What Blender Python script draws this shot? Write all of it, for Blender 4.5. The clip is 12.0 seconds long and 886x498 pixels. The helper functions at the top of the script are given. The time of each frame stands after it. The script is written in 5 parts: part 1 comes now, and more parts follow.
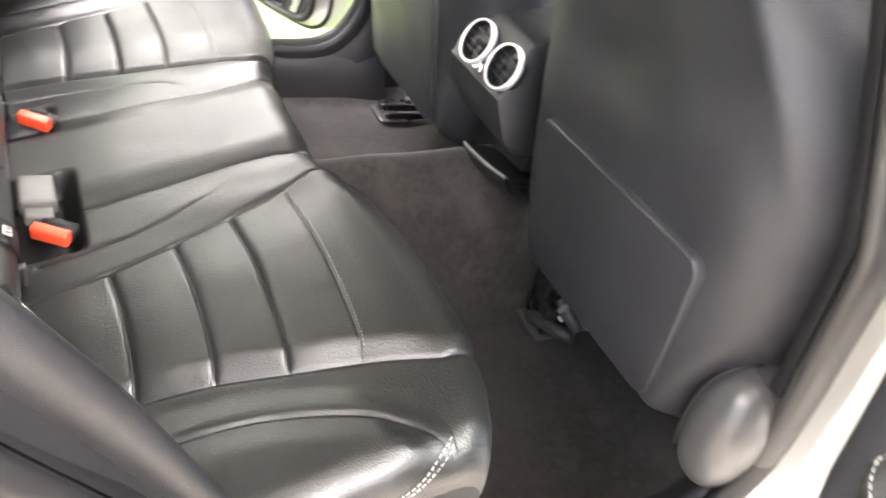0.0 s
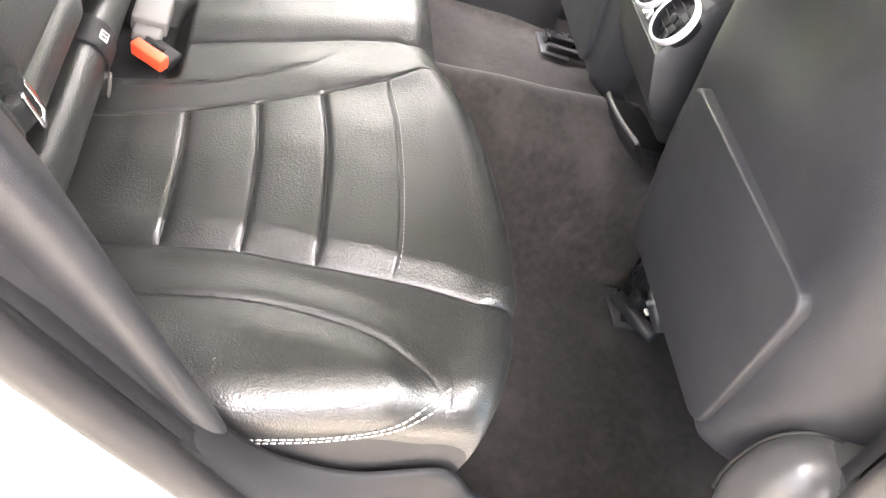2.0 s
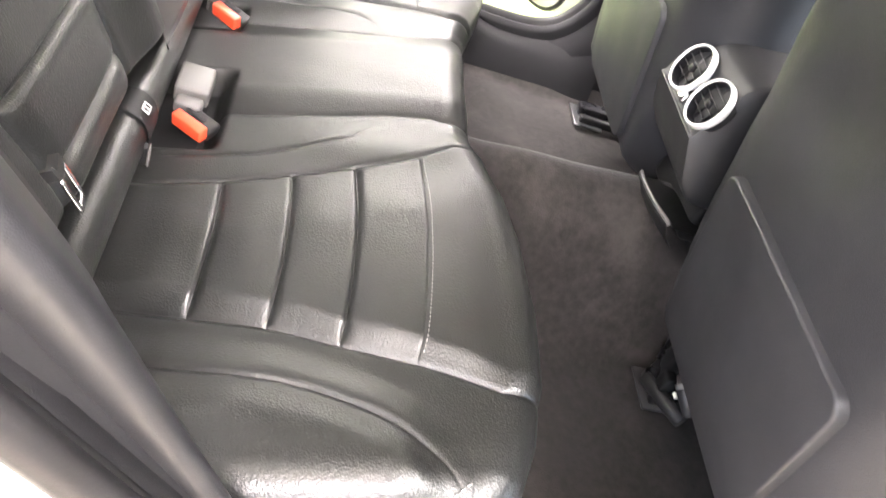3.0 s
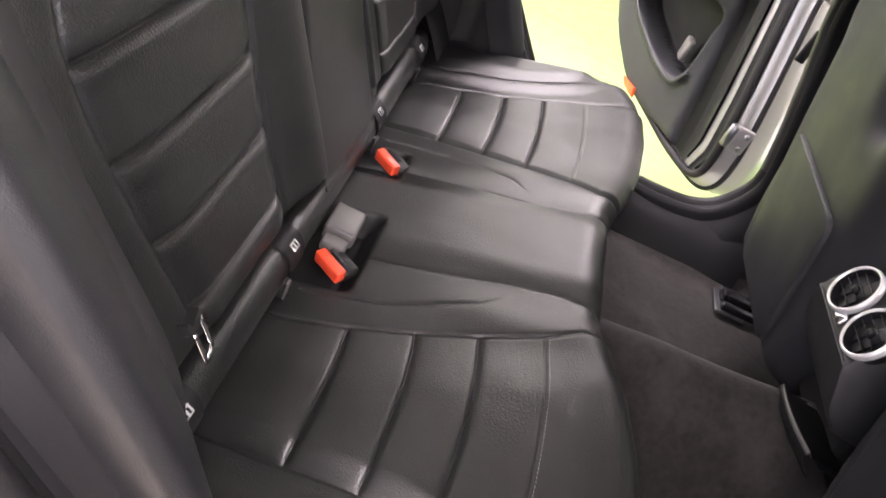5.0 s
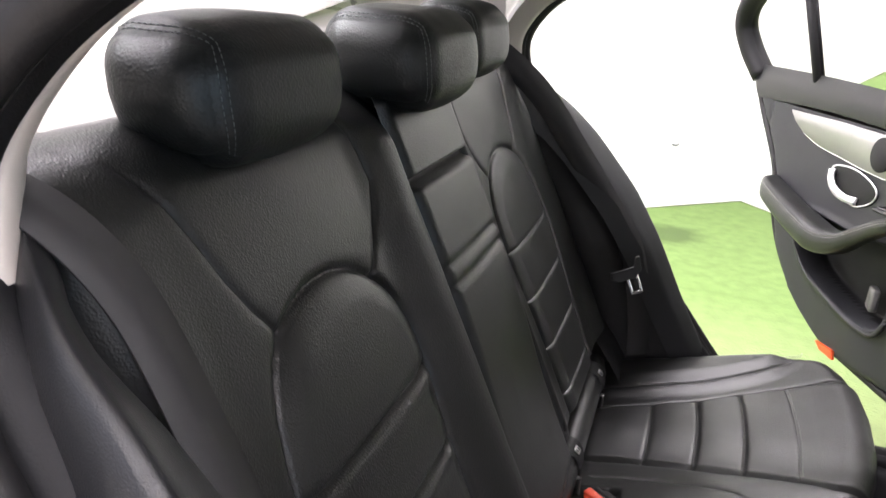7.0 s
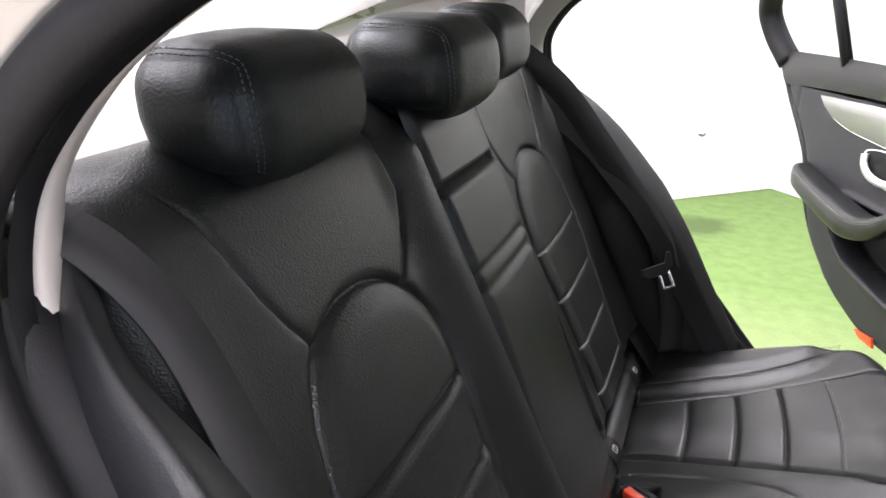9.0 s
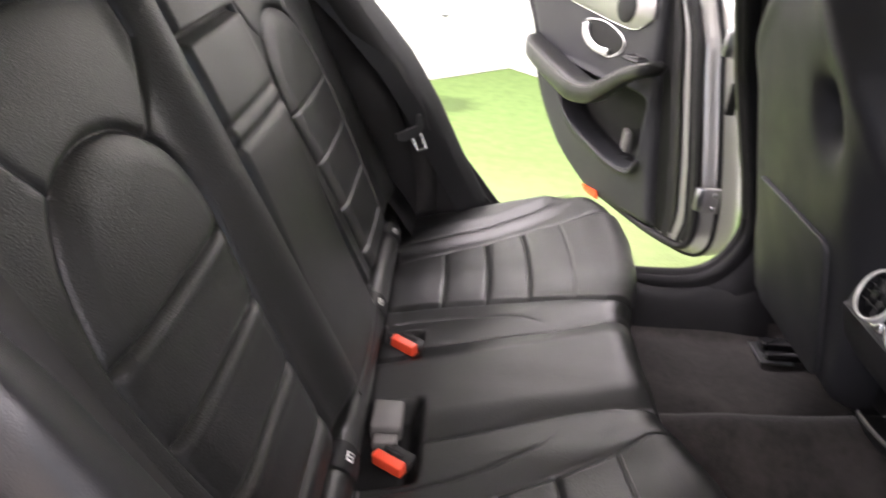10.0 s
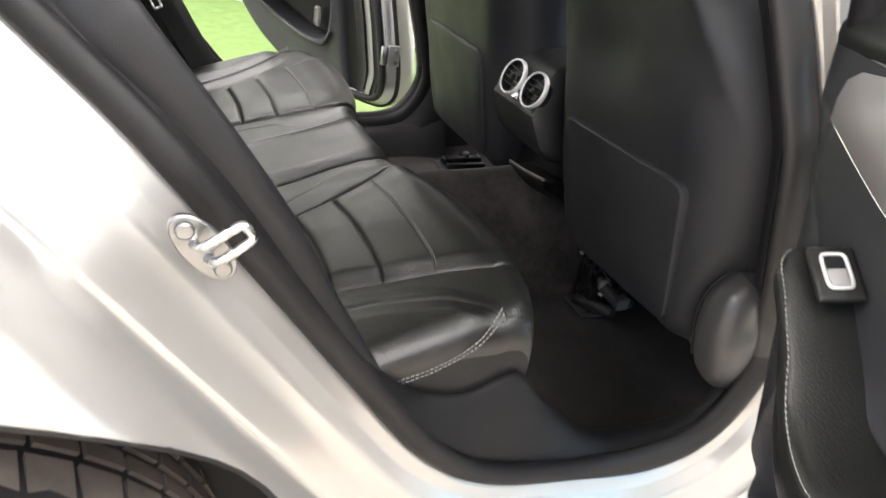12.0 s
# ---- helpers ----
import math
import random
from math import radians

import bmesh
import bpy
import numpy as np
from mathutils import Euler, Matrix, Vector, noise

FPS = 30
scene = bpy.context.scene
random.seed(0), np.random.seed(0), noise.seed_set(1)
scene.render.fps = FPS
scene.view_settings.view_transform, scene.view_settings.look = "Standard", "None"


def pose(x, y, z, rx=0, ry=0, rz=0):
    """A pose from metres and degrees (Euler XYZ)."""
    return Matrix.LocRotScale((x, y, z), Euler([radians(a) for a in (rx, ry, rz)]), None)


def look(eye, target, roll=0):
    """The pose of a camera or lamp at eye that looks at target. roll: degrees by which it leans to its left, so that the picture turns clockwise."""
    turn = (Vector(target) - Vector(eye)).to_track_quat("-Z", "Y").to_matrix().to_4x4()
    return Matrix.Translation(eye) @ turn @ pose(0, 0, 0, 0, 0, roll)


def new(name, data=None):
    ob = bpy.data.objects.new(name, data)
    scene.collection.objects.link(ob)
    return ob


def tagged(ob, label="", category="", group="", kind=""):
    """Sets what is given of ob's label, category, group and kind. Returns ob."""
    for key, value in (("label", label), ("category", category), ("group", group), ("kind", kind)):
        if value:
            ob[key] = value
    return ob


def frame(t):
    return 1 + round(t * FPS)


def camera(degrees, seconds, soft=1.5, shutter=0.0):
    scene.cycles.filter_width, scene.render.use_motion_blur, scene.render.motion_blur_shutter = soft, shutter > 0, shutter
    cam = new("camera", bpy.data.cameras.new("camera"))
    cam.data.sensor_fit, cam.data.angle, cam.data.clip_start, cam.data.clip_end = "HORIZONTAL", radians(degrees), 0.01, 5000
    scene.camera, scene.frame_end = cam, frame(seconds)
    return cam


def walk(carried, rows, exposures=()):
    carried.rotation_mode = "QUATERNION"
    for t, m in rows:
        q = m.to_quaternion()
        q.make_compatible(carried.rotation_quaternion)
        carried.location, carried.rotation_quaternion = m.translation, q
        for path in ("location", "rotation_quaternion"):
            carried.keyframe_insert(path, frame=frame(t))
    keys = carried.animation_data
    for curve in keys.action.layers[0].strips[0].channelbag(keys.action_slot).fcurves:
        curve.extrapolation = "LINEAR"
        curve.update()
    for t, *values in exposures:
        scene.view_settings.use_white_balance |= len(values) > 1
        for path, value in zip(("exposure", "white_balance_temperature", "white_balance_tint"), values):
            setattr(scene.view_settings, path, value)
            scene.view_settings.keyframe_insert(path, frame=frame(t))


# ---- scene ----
cam = camera(60.9, 12.0, 1.5, 0.3)
PATH = [
    (0, (0.083, -0.985, 1.243), (1.057, 0.308, 0.069), 18.3),
    (0.5, (0.154, -0.936, 1.222), (0.836, 0.436, -0.064), 20.7),
    (1, (0.179, -0.937, 1.206), (0.826, 0.371, -0.161), 24.6),
    (1.5, (0.19, -0.955, 1.206), (0.812, 0.335, -0.19), 28.3),
    (2, (0.199, -0.954, 1.204), (0.842, 0.323, -0.194), 30.0),
    (2.5, (0.198, -0.945, 1.207), (0.825, 0.351, -0.181), 29.8),
    (3, (0.193, -0.925, 1.221), (0.742, 0.458, -0.116), 28.8),
    (3.5, (0.187, -0.902, 1.235), (0.625, 0.565, -0.052), 27.8),
    (3.7, (0.18, -0.89, 1.239), (0.581, 0.592, -0.042), 27.9),
    (5.3, (0.173, -0.863, 1.259), (0.197, 0.744, 0.067), 25.3),
    (5.5, (0.163, -0.857, 1.273), (0.104, 0.784, 0.132), 21.9),
    (6, (0.153, -0.857, 1.284), (-0.09, 0.862, 0.29), 14.5),
    (6.5, (0.15, -0.862, 1.299), (-0.277, 0.899, 0.453), 8.4),
    (7, (0.154, -0.871, 1.315), (-0.409, 0.924, 0.635), 4.1),
    (7.2, (0.151, -0.871, 1.317), (-0.443, 0.926, 0.67), 3.1),
    (8.8, (0.148, -0.871, 1.32), (-0.51, 0.895, 0.651), 1.0),
    (9, (0.152, -0.872, 1.323), (-0.48, 0.898, 0.639), 1.1),
    (9.5, (0.155, -0.874, 1.303), (-0.232, 0.918, 0.505), 2.3),
    (10, (0.16, -0.898, 1.278), (0.174, 0.883, 0.368), 4.8),
    (10.5, (0.13, -0.946, 1.251), (0.543, 0.757, 0.286), 6.9),
    (11, (0.094, -1.029, 1.237), (0.699, 0.582, 0.217), 8.8),
    (11.5, (0.03, -1.218, 1.215), (0.745, 0.395, 0.274), 10.0),
    (12, (-0.057, -1.355, 1.206), (0.774, 0.197, 0.256), 9.9),
]
EXPOSURE = [(0, 1.91, 6500, 18), (1, 2.53, 6500, 19), (2.5, 2.58, 6550, 20), (3.5, 1.91, 6650, 22), (5.3, 0.72, 6480, 30), (6.0, 0.52, 6450, 26), (6.5, 0.38, 6400, 24), (7.2, -0.06, 6250, 22), (8.8, -0.14, 6150, 22), (9.5, -0.06, 6170, 24), (10, 0.36, 6450, 26), (10.5, 0.76, 6600, 27), (11, 1.31, 6600, 29), (11.5, 0.56, 6400, 18), (12, 0.23, 6450, 16)]
walk(cam, [(t, look(eye, target, roll)) for t, eye, target, roll in PATH], EXPOSURE)

# ---- light ----
scene.view_settings.exposure = 0.0
world = bpy.data.worlds.new("sky")
scene.world = world
world.use_nodes = True
wn = world.node_tree.nodes
sky = wn.new("ShaderNodeTexSky")
sky.sky_type, sky.sun_disc = "NISHITA", False
sky.sun_elevation, sky.sun_rotation = radians(48), radians(200)
world.node_tree.links.new(sky.outputs[0], wn["Background"].inputs[0])
wn["Background"].inputs[1].default_value = 0.07


def area(name, at, to, size, watts, colour):
    data = bpy.data.lights.new(name, "AREA")
    data.shape, data.size, data.size_y, data.energy, data.color = "RECTANGLE", size[0], size[1], watts, colour
    lamp = new(name, data)
    lamp.matrix_world = look(at, to)
    return lamp


# ceiling tubes of the hall, and the daylight in its open gate
HALL_AT = Matrix.Translation((0.572, 4.545, 0)) @ Matrix.Rotation(radians(222.6), 4, "Z")
LAMP_WATTS = {(1.6, 1.6): 46, (4.0, 1.6): 200, (6.4, 1.6): 140, (1.6, 5.4): 80, (4.0, 5.4): 70, (6.4, 5.4): 105}
for la in (1.6, 4.0, 6.4):
    for lb in (1.6, 5.4):
        lamp_at = HALL_AT @ Vector((la, lb, 3.04))
        lamp = area("ceiling_lamp_light", lamp_at, (lamp_at.x, lamp_at.y, 0), (2.3, 1.1), LAMP_WATTS[(la, lb)], (1.0, 0.985, 0.97))
        lamp.rotation_euler = (0, 0, radians(42.6))
area("gate_daylight", HALL_AT @ Vector((8.0, 4.0, 1.6)), HALL_AT @ Vector((0, 4.0, 1.2)), (5.4, 2.8), 75, (0.84, 0.93, 1.0))
# blue light added in an unseen doorway to tint the silver paint
area("added_blue_light", HALL_AT @ Vector((2.7, 7.95, 1.35)), HALL_AT @ Vector((2.7, 3.0, 1.0)), (3.3, 2.4), 80, (0.55, 0.82, 1.0))


# ---- materials ----
def material(name, colour, rough=0.5, metal=0.0, coat=0.0, vary=0.12, vary_scale=9.0, bump=0.0, bump_scale=400.0, bump_kind="noise",
             rough_vary=0.08, sheen=0.0, spec=0.5, stain=0.0, stain_scale=2.5, stain_colour=None):
    mat = bpy.data.materials.new(name)
    mat.use_nodes = True
    nt = mat.node_tree
    n, ln = nt.nodes, nt.links
    b = n["Principled BSDF"]
    b.inputs["Metallic"].default_value = metal
    b.inputs["Coat Weight"].default_value = coat
    b.inputs["Coat Roughness"].default_value = 0.06
    b.inputs["Sheen Weight"].default_value = sheen
    b.inputs["Specular IOR Level"].default_value = spec
    co = n.new("ShaderNodeTexCoord")
    big = n.new("ShaderNodeTexNoise")
    big.inputs["Scale"].default_value = vary_scale
    big.inputs["Detail"].default_value = 5
    ln.new(co.outputs["Object"], big.inputs["Vector"])
    ramp = n.new("ShaderNodeMapRange")
    ramp.inputs[1].default_value, ramp.inputs[2].default_value = 0.3, 0.7
    ramp.inputs[3].default_value, ramp.inputs[4].default_value = 1 - vary, 1 + vary
    ln.new(big.outputs["Fac"], ramp.inputs[0])
    mul = n.new("ShaderNodeVectorMath")
    mul.operation = "SCALE"
    mul.inputs[0].default_value = colour
    ln.new(ramp.outputs[0], mul.inputs["Scale"])
    out = mul.outputs[0]
    if stain > 0:
        st = n.new("ShaderNodeTexNoise")
        st.inputs["Scale"].default_value = stain_scale
        st.inputs["Detail"].default_value = 8
        st.inputs["Roughness"].default_value = 0.65
        ln.new(co.outputs["Object"], st.inputs["Vector"])
        mr = n.new("ShaderNodeMapRange")
        mr.inputs[1].default_value, mr.inputs[2].default_value = 0.52, 0.72
        mr.inputs[3].default_value, mr.inputs[4].default_value = 0.0, stain
        ln.new(st.outputs["Fac"], mr.inputs[0])
        mix = n.new("ShaderNodeMix")
        mix.data_type = "RGBA"
        ln.new(mr.outputs[0], mix.inputs[0])
        ln.new(out, mix.inputs[6])
        mix.inputs[7].default_value = (*(stain_colour or colour), 1)
        out = mix.outputs[2]
    ln.new(out, b.inputs["Base Color"])
    rr = n.new("ShaderNodeMapRange")
    rr.inputs[1].default_value, rr.inputs[2].default_value = 0.3, 0.7
    rr.inputs[3].default_value, rr.inputs[4].default_value = max(0.02, rough - rough_vary), min(1, rough + rough_vary)
    ln.new(big.outputs["Fac"], rr.inputs[0])
    ln.new(rr.outputs[0], b.inputs["Roughness"])
    if bump > 0:
        if bump_kind == "cells":
            tex = n.new("ShaderNodeTexVoronoi")
            tex.feature = "SMOOTH_F1"
            tex.inputs["Scale"].default_value = bump_scale
            src = tex.outputs["Distance"]
        elif bump_kind == "weave":
            tex = n.new("ShaderNodeTexWave")
            tex.inputs["Scale"].default_value = bump_scale
            tex.inputs["Distortion"].default_value = 0.6
            tex.inputs["Detail"].default_value = 2
            src = tex.outputs["Fac"]
        else:
            tex = n.new("ShaderNodeTexNoise")
            tex.inputs["Scale"].default_value = bump_scale
            tex.inputs["Detail"].default_value = 4
            src = tex.outputs["Fac"]
        ln.new(co.outputs["Object"], tex.inputs["Vector"])
        bp = n.new("ShaderNodeBump")
        bp.inputs["Strength"].default_value = bump
        bp.inputs["Distance"].default_value = 0.0007 if bump_scale > 100 else 0.004
        ln.new(src, bp.inputs["Height"])
        ln.new(bp.outputs["Normal"], b.inputs["Normal"])
    return mat


LEATHER = material("black_leather", (0.0105, 0.0108, 0.0102), 0.35, spec=0.58, bump=0.6, bump_scale=540, bump_kind="cells", vary=0.15, vary_scale=6, rough_vary=0.06)
LEATHER_SOFT = material("worn_black_leather", (0.011, 0.0115, 0.0112), 0.36, bump=0.3, bump_scale=800, bump_kind="cells", vary=0.15, vary_scale=5)
DARK_SIDE = material("dull_black_vinyl", (0.010, 0.010, 0.0105), 0.6, bump=0.3, bump_scale=520, bump_kind="cells", spec=0.3)
HEAD_LEATHER = material("pebbled_black_leather", (0.0115, 0.013, 0.0128), 0.46, spec=0.45, bump=0.7, bump_scale=430, bump_kind="cells", vary=0.2, vary_scale=14, rough_vary=0.08)
SIDE_VINYL = material("soft_black_vinyl", (0.012, 0.012, 0.0132), 0.44, bump=0.22, bump_scale=800, bump_kind="cells", vary=0.15, vary_scale=5, spec=0.4)
VINYL = material("charcoal_vinyl", (0.021, 0.0215, 0.024), 0.52, spec=0.4, bump=0.4, bump_scale=720, bump_kind="cells", stain=0.35, stain_scale=6, stain_colour=(0.036, 0.036, 0.038))
PLASTIC = material("black_plastic", (0.020, 0.020, 0.021), 0.5, bump=0.3, bump_scale=700, bump_kind="cells")
PLASTIC_GLOSS = material("gloss_black_plastic", (0.011, 0.011, 0.012), 0.3, vary=0.1, spec=0.4)
DARK_GREY = material("dark_grey_plastic", (0.038, 0.037, 0.038), 0.45)
BUCKLE_GREY = material("worn_grey_buckle", (0.085, 0.081, 0.077), 0.5, bump=0.2)
GREY_PLASTIC = material("grey_plastic", (0.16, 0.155, 0.15), 0.5, bump=0.2)
COVER = material("satin_black_plastic", (0.046, 0.045, 0.045), 0.32, bump=0.15, bump_scale=600, bump_kind="cells", spec=0.5)
BODY_TRIM = material("grey_black_trim", (0.009, 0.0088, 0.0096), 0.58, bump=0.4, bump_scale=600, spec=0.22)
CARPET = material("dark_carpet", (0.021, 0.0188, 0.018), 0.95, bump=1.0, bump_scale=380, vary=0.3, vary_scale=75, sheen=0.12, spec=0.1, stain=0.7, stain_scale=7, stain_colour=(0.052, 0.046, 0.043))
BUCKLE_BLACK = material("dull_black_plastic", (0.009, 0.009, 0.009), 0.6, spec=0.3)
RUBBER = material("black_rubber", (0.010, 0.0095, 0.010), 0.55, bump=0.3, bump_scale=300, stain=0.3, stain_scale=14, stain_colour=(0.018, 0.017, 0.017), spec=0.28)
POST_LIT = material("lit_post_rubber", (0.022, 0.021, 0.0205), 0.5, bump=0.3, bump_scale=500)
WEBBING = material("black_belt_webbing", (0.022, 0.021, 0.0215), 0.72, bump=0.35, bump_scale=900, bump_kind="noise")
PAINT = material("silver_car_paint", (0.41, 0.408, 0.39), 0.30, metal=0.62, coat=0.8, vary=0.03, vary_scale=3, rough_vary=0.03)
STEEL = material("zinc_steel", (0.27, 0.275, 0.28), 0.35, metal=1.0, vary=0.2, vary_scale=30)
LOOP_STEEL = material("worn_bright_steel", (0.55, 0.55, 0.55), 0.28, metal=1.0, vary=0.15, vary_scale=60)
CHROME = material("satin_chrome", (0.82, 0.82, 0.83), 0.14, metal=1.0, vary=0.03)
SATIN = material("satin_silver_plastic", (0.80, 0.80, 0.80), 0.38, metal=0.55, vary=0.03)
ALU = material("brushed_aluminium", (0.38, 0.37, 0.365), 0.42, metal=0.6, vary=0.05, vary_scale=40, bump=0.2, bump_scale=300)
ORANGE = material("orange_red_plastic", (0.75, 0.075, 0.03), 0.38, vary=0.06)
REFLECTOR = material("red_reflector", (0.8, 0.10, 0.03), 0.2, vary=0.25, vary_scale=60)
CONCRETE = material("pale_concrete", (0.58, 0.51, 0.41), 0.6, vary=0.06, vary_scale=2, stain=0.3, stain_scale=1.5, stain_colour=(0.45, 0.43, 0.41))
TURF = material("green_turf", (0.165, 0.25, 0.085), 0.95, bump=1.0, bump_scale=60, vary=0.12, vary_scale=14, spec=0.1, stain=0.22, stain_scale=6.0, stain_colour=(0.115, 0.19, 0.06))
# dry, trodden turf beside the car
_tn, _tl = TURF.node_tree.nodes, TURF.node_tree.links
_tc, _td, _tr, _tm = _tn.new("ShaderNodeTexCoord"), _tn.new("ShaderNodeVectorMath"), _tn.new("ShaderNodeMapRange"), _tn.new("ShaderNodeMix")
_td.operation = "DISTANCE"
_td.inputs[1].default_value = (0.35, 1.05, 0.0)
_tr.inputs[1].default_value, _tr.inputs[2].default_value, _tr.inputs[3].default_value, _tr.inputs[4].default_value = 0.4, 1.6, 0.45, 0.0
_tm.data_type = "RGBA"
_tm.inputs[7].default_value = (0.40, 0.40, 0.24, 1)
_tb = _tn["Principled BSDF"].inputs["Base Color"]
_ts = _tb.links[0].from_socket
_tl.new(_tc.outputs["Object"], _td.inputs[0])
_tl.new(_td.outputs["Value"], _tr.inputs[0])
_tl.new(_tr.outputs[0], _tm.inputs[0])
_tl.new(_ts, _tm.inputs[6])
_tl.new(_tm.outputs[2], _tb)
# darker green spot with an uneven edge further out
_sd, _sn, _sa, _sr, _sm = _tn.new("ShaderNodeVectorMath"), _tn.new("ShaderNodeTexNoise"), _tn.new("ShaderNodeMath"), _tn.new("ShaderNodeMapRange"), _tn.new("ShaderNodeMix")
_sd.operation, _sa.operation = "DISTANCE", "MULTIPLY_ADD"
_sd.inputs[1].default_value = (0.15, 3.52, 0.0)
_sn.inputs["Scale"].default_value, _sn.inputs["Detail"].default_value = 9.0, 5.0
_sa.inputs[1].default_value = 0.16
_sr.inputs[1].default_value, _sr.inputs[2].default_value, _sr.inputs[3].default_value, _sr.inputs[4].default_value = 0.20, 0.30, 0.75, 0.0
_sm.data_type = "RGBA"
_sm.inputs[7].default_value = (0.075, 0.11, 0.045, 1)
_tl.new(_tc.outputs["Object"], _sd.inputs[0])
_tl.new(_tc.outputs["Object"], _sn.inputs["Vector"])
_tl.new(_sn.outputs["Fac"], _sa.inputs[0])
_tl.new(_sd.outputs["Value"], _sa.inputs[2])
_tl.new(_sa.outputs[0], _sr.inputs[0])
_tl.new(_sr.outputs[0], _sm.inputs[0])
_tl.new(_tm.outputs[2], _sm.inputs[6])
_tl.new(_sm.outputs[2], _tb)
WALL = material("white_wall_paint", (0.80, 0.79, 0.77), 0.75, vary=0.03, vary_scale=2, bump=0.3, bump_scale=60, stain=0.12, stain_scale=1.4, stain_colour=(0.62, 0.58, 0.52))
HEADLINER = material("grey_headliner_cloth", (0.46, 0.45, 0.42), 0.9, bump=0.5, bump_scale=500, vary=0.05)
PILLAR_TRIM = material("pale_beige_pillar_trim", (0.52, 0.48, 0.44), 0.6, bump=0.2, bump_scale=500, vary=0.04)
TYRE = material("tyre_rubber", (0.055, 0.046, 0.039), 0.8, bump=0.5, bump_scale=120, vary=0.3, vary_scale=20, stain=0.5, stain_scale=8, stain_colour=(0.09, 0.076, 0.062))
THREAD_DARK = material("grey_thread", (0.09, 0.09, 0.09), 0.9, spec=0.15)
THREAD_GREY = material("mid_grey_thread", (0.12, 0.13, 0.13), 0.7)
THREAD = material("pale_grey_thread", (0.27, 0.265, 0.255), 0.7)
DARK = material("dark_gap", (0.008, 0.008, 0.008), 0.8)
SHELF_CLOTH = material("grey_shelf_cloth", (0.30, 0.29, 0.27), 0.9, bump=0.5, bump_scale=500, vary=0.06)
LABEL_WHITE = material("white_print", (0.5, 0.5, 0.48), 0.5)
LAMP = bpy.data.materials.new("lit_tube")
LAMP.use_nodes = True
LAMP.node_tree.nodes["Principled BSDF"].inputs["Emission Color"].default_value = (1, 0.97, 0.92, 1)
LAMP.node_tree.nodes["Principled BSDF"].inputs["Emission Strength"].default_value = 6.0
GLASS = bpy.data.materials.new("clear_glass")
GLASS.use_nodes = True
_gn, _gl = GLASS.node_tree.nodes, GLASS.node_tree.links
_clear, _gloss, _mix, _fres = _gn.new("ShaderNodeBsdfTransparent"), _gn.new("ShaderNodeBsdfGlossy"), _gn.new("ShaderNodeMixShader"), _gn.new("ShaderNodeFresnel")
_clear.inputs[0].default_value = (0.86, 0.92, 0.89, 1)
_gloss.inputs["Roughness"].default_value = 0.02
_gl.new(_fres.outputs[0], _mix.inputs[0])
_gl.new(_clear.outputs[0], _mix.inputs[1])
_gl.new(_gloss.outputs[0], _mix.inputs[2])
_gl.new(_mix.outputs[0], _gn["Material Output"].inputs[0])


# ---- building blocks ----
def thing(name, at, label, category, group="", kind=""):
    ob = new(name)
    ob.location = at
    ob.empty_display_size = 0.05
    return tagged(ob, label, category, group, kind)


def origin(ob):
    p = Vector((0, 0, 0))
    while ob is not None:
        p = p + ob.location
        ob = ob.parent
    return p


def finish(me, mat, smooth=True):
    me.materials.append(mat)
    if smooth:
        for poly in me.polygons:
            poly.use_smooth = True
    return me


def part(name, data, mat, parent=None, label="", smooth=True):
    """One mesh object, from a bmesh or from (vertices, faces) in world metres, under a thing or under a part."""
    me = bpy.data.meshes.new(name)
    o = origin(parent)
    if isinstance(data, bmesh.types.BMesh):
        bmesh.ops.translate(data, verts=data.verts, vec=-o)
        data.to_mesh(me)
        data.free()
    else:
        verts, faces = data
        me.from_pydata([(v[0] - o.x, v[1] - o.y, v[2] - o.z) for v in verts], [], [tuple(int(i) for i in f) for f in faces])
    me.update()
    finish(me, mat, smooth)
    ob = new(name, me)
    ob.parent = parent
    if label:
        tagged(ob, label)
    return ob


def sharp(ob, degrees=35):
    ob.data.set_sharp_from_angle(angle=radians(degrees))
    return ob


def grid(fn, nu, nv, close_u=False):
    """Vertices and faces of a sheet fn(i, j)."""
    verts = [tuple(fn(i, j)) for i in range(nu) for j in range(nv)]
    faces = []
    for i in range(nu if close_u else nu - 1):
        k = (i + 1) % nu
        for j in range(nv - 1):
            faces.append((i * nv + j, k * nv + j, k * nv + j + 1, i * nv + j + 1))
    return verts, faces


def merge(*pieces):
    verts, faces = [], []
    for v, f in pieces:
        n = len(verts)
        verts += list(v)
        faces += [tuple(i + n for i in q) for q in f]
    return verts, faces


def flip(data):
    return data[0], [tuple(reversed(f)) for f in data[1]]


def box(cx, cy, cz, sx, sy, sz, bevel=0.004, seg=2, turn=None):
    bm = bmesh.new()
    bmesh.ops.create_cube(bm, size=1)
    bmesh.ops.scale(bm, vec=(sx, sy, sz), verts=bm.verts)
    if bevel > 0:
        bmesh.ops.bevel(bm, geom=list(bm.edges), offset=bevel, segments=seg, profile=0.5, affect="EDGES")
    if turn is not None:
        bmesh.ops.transform(bm, matrix=turn, verts=bm.verts)
    bmesh.ops.translate(bm, vec=(cx, cy, cz), verts=bm.verts)
    return bm


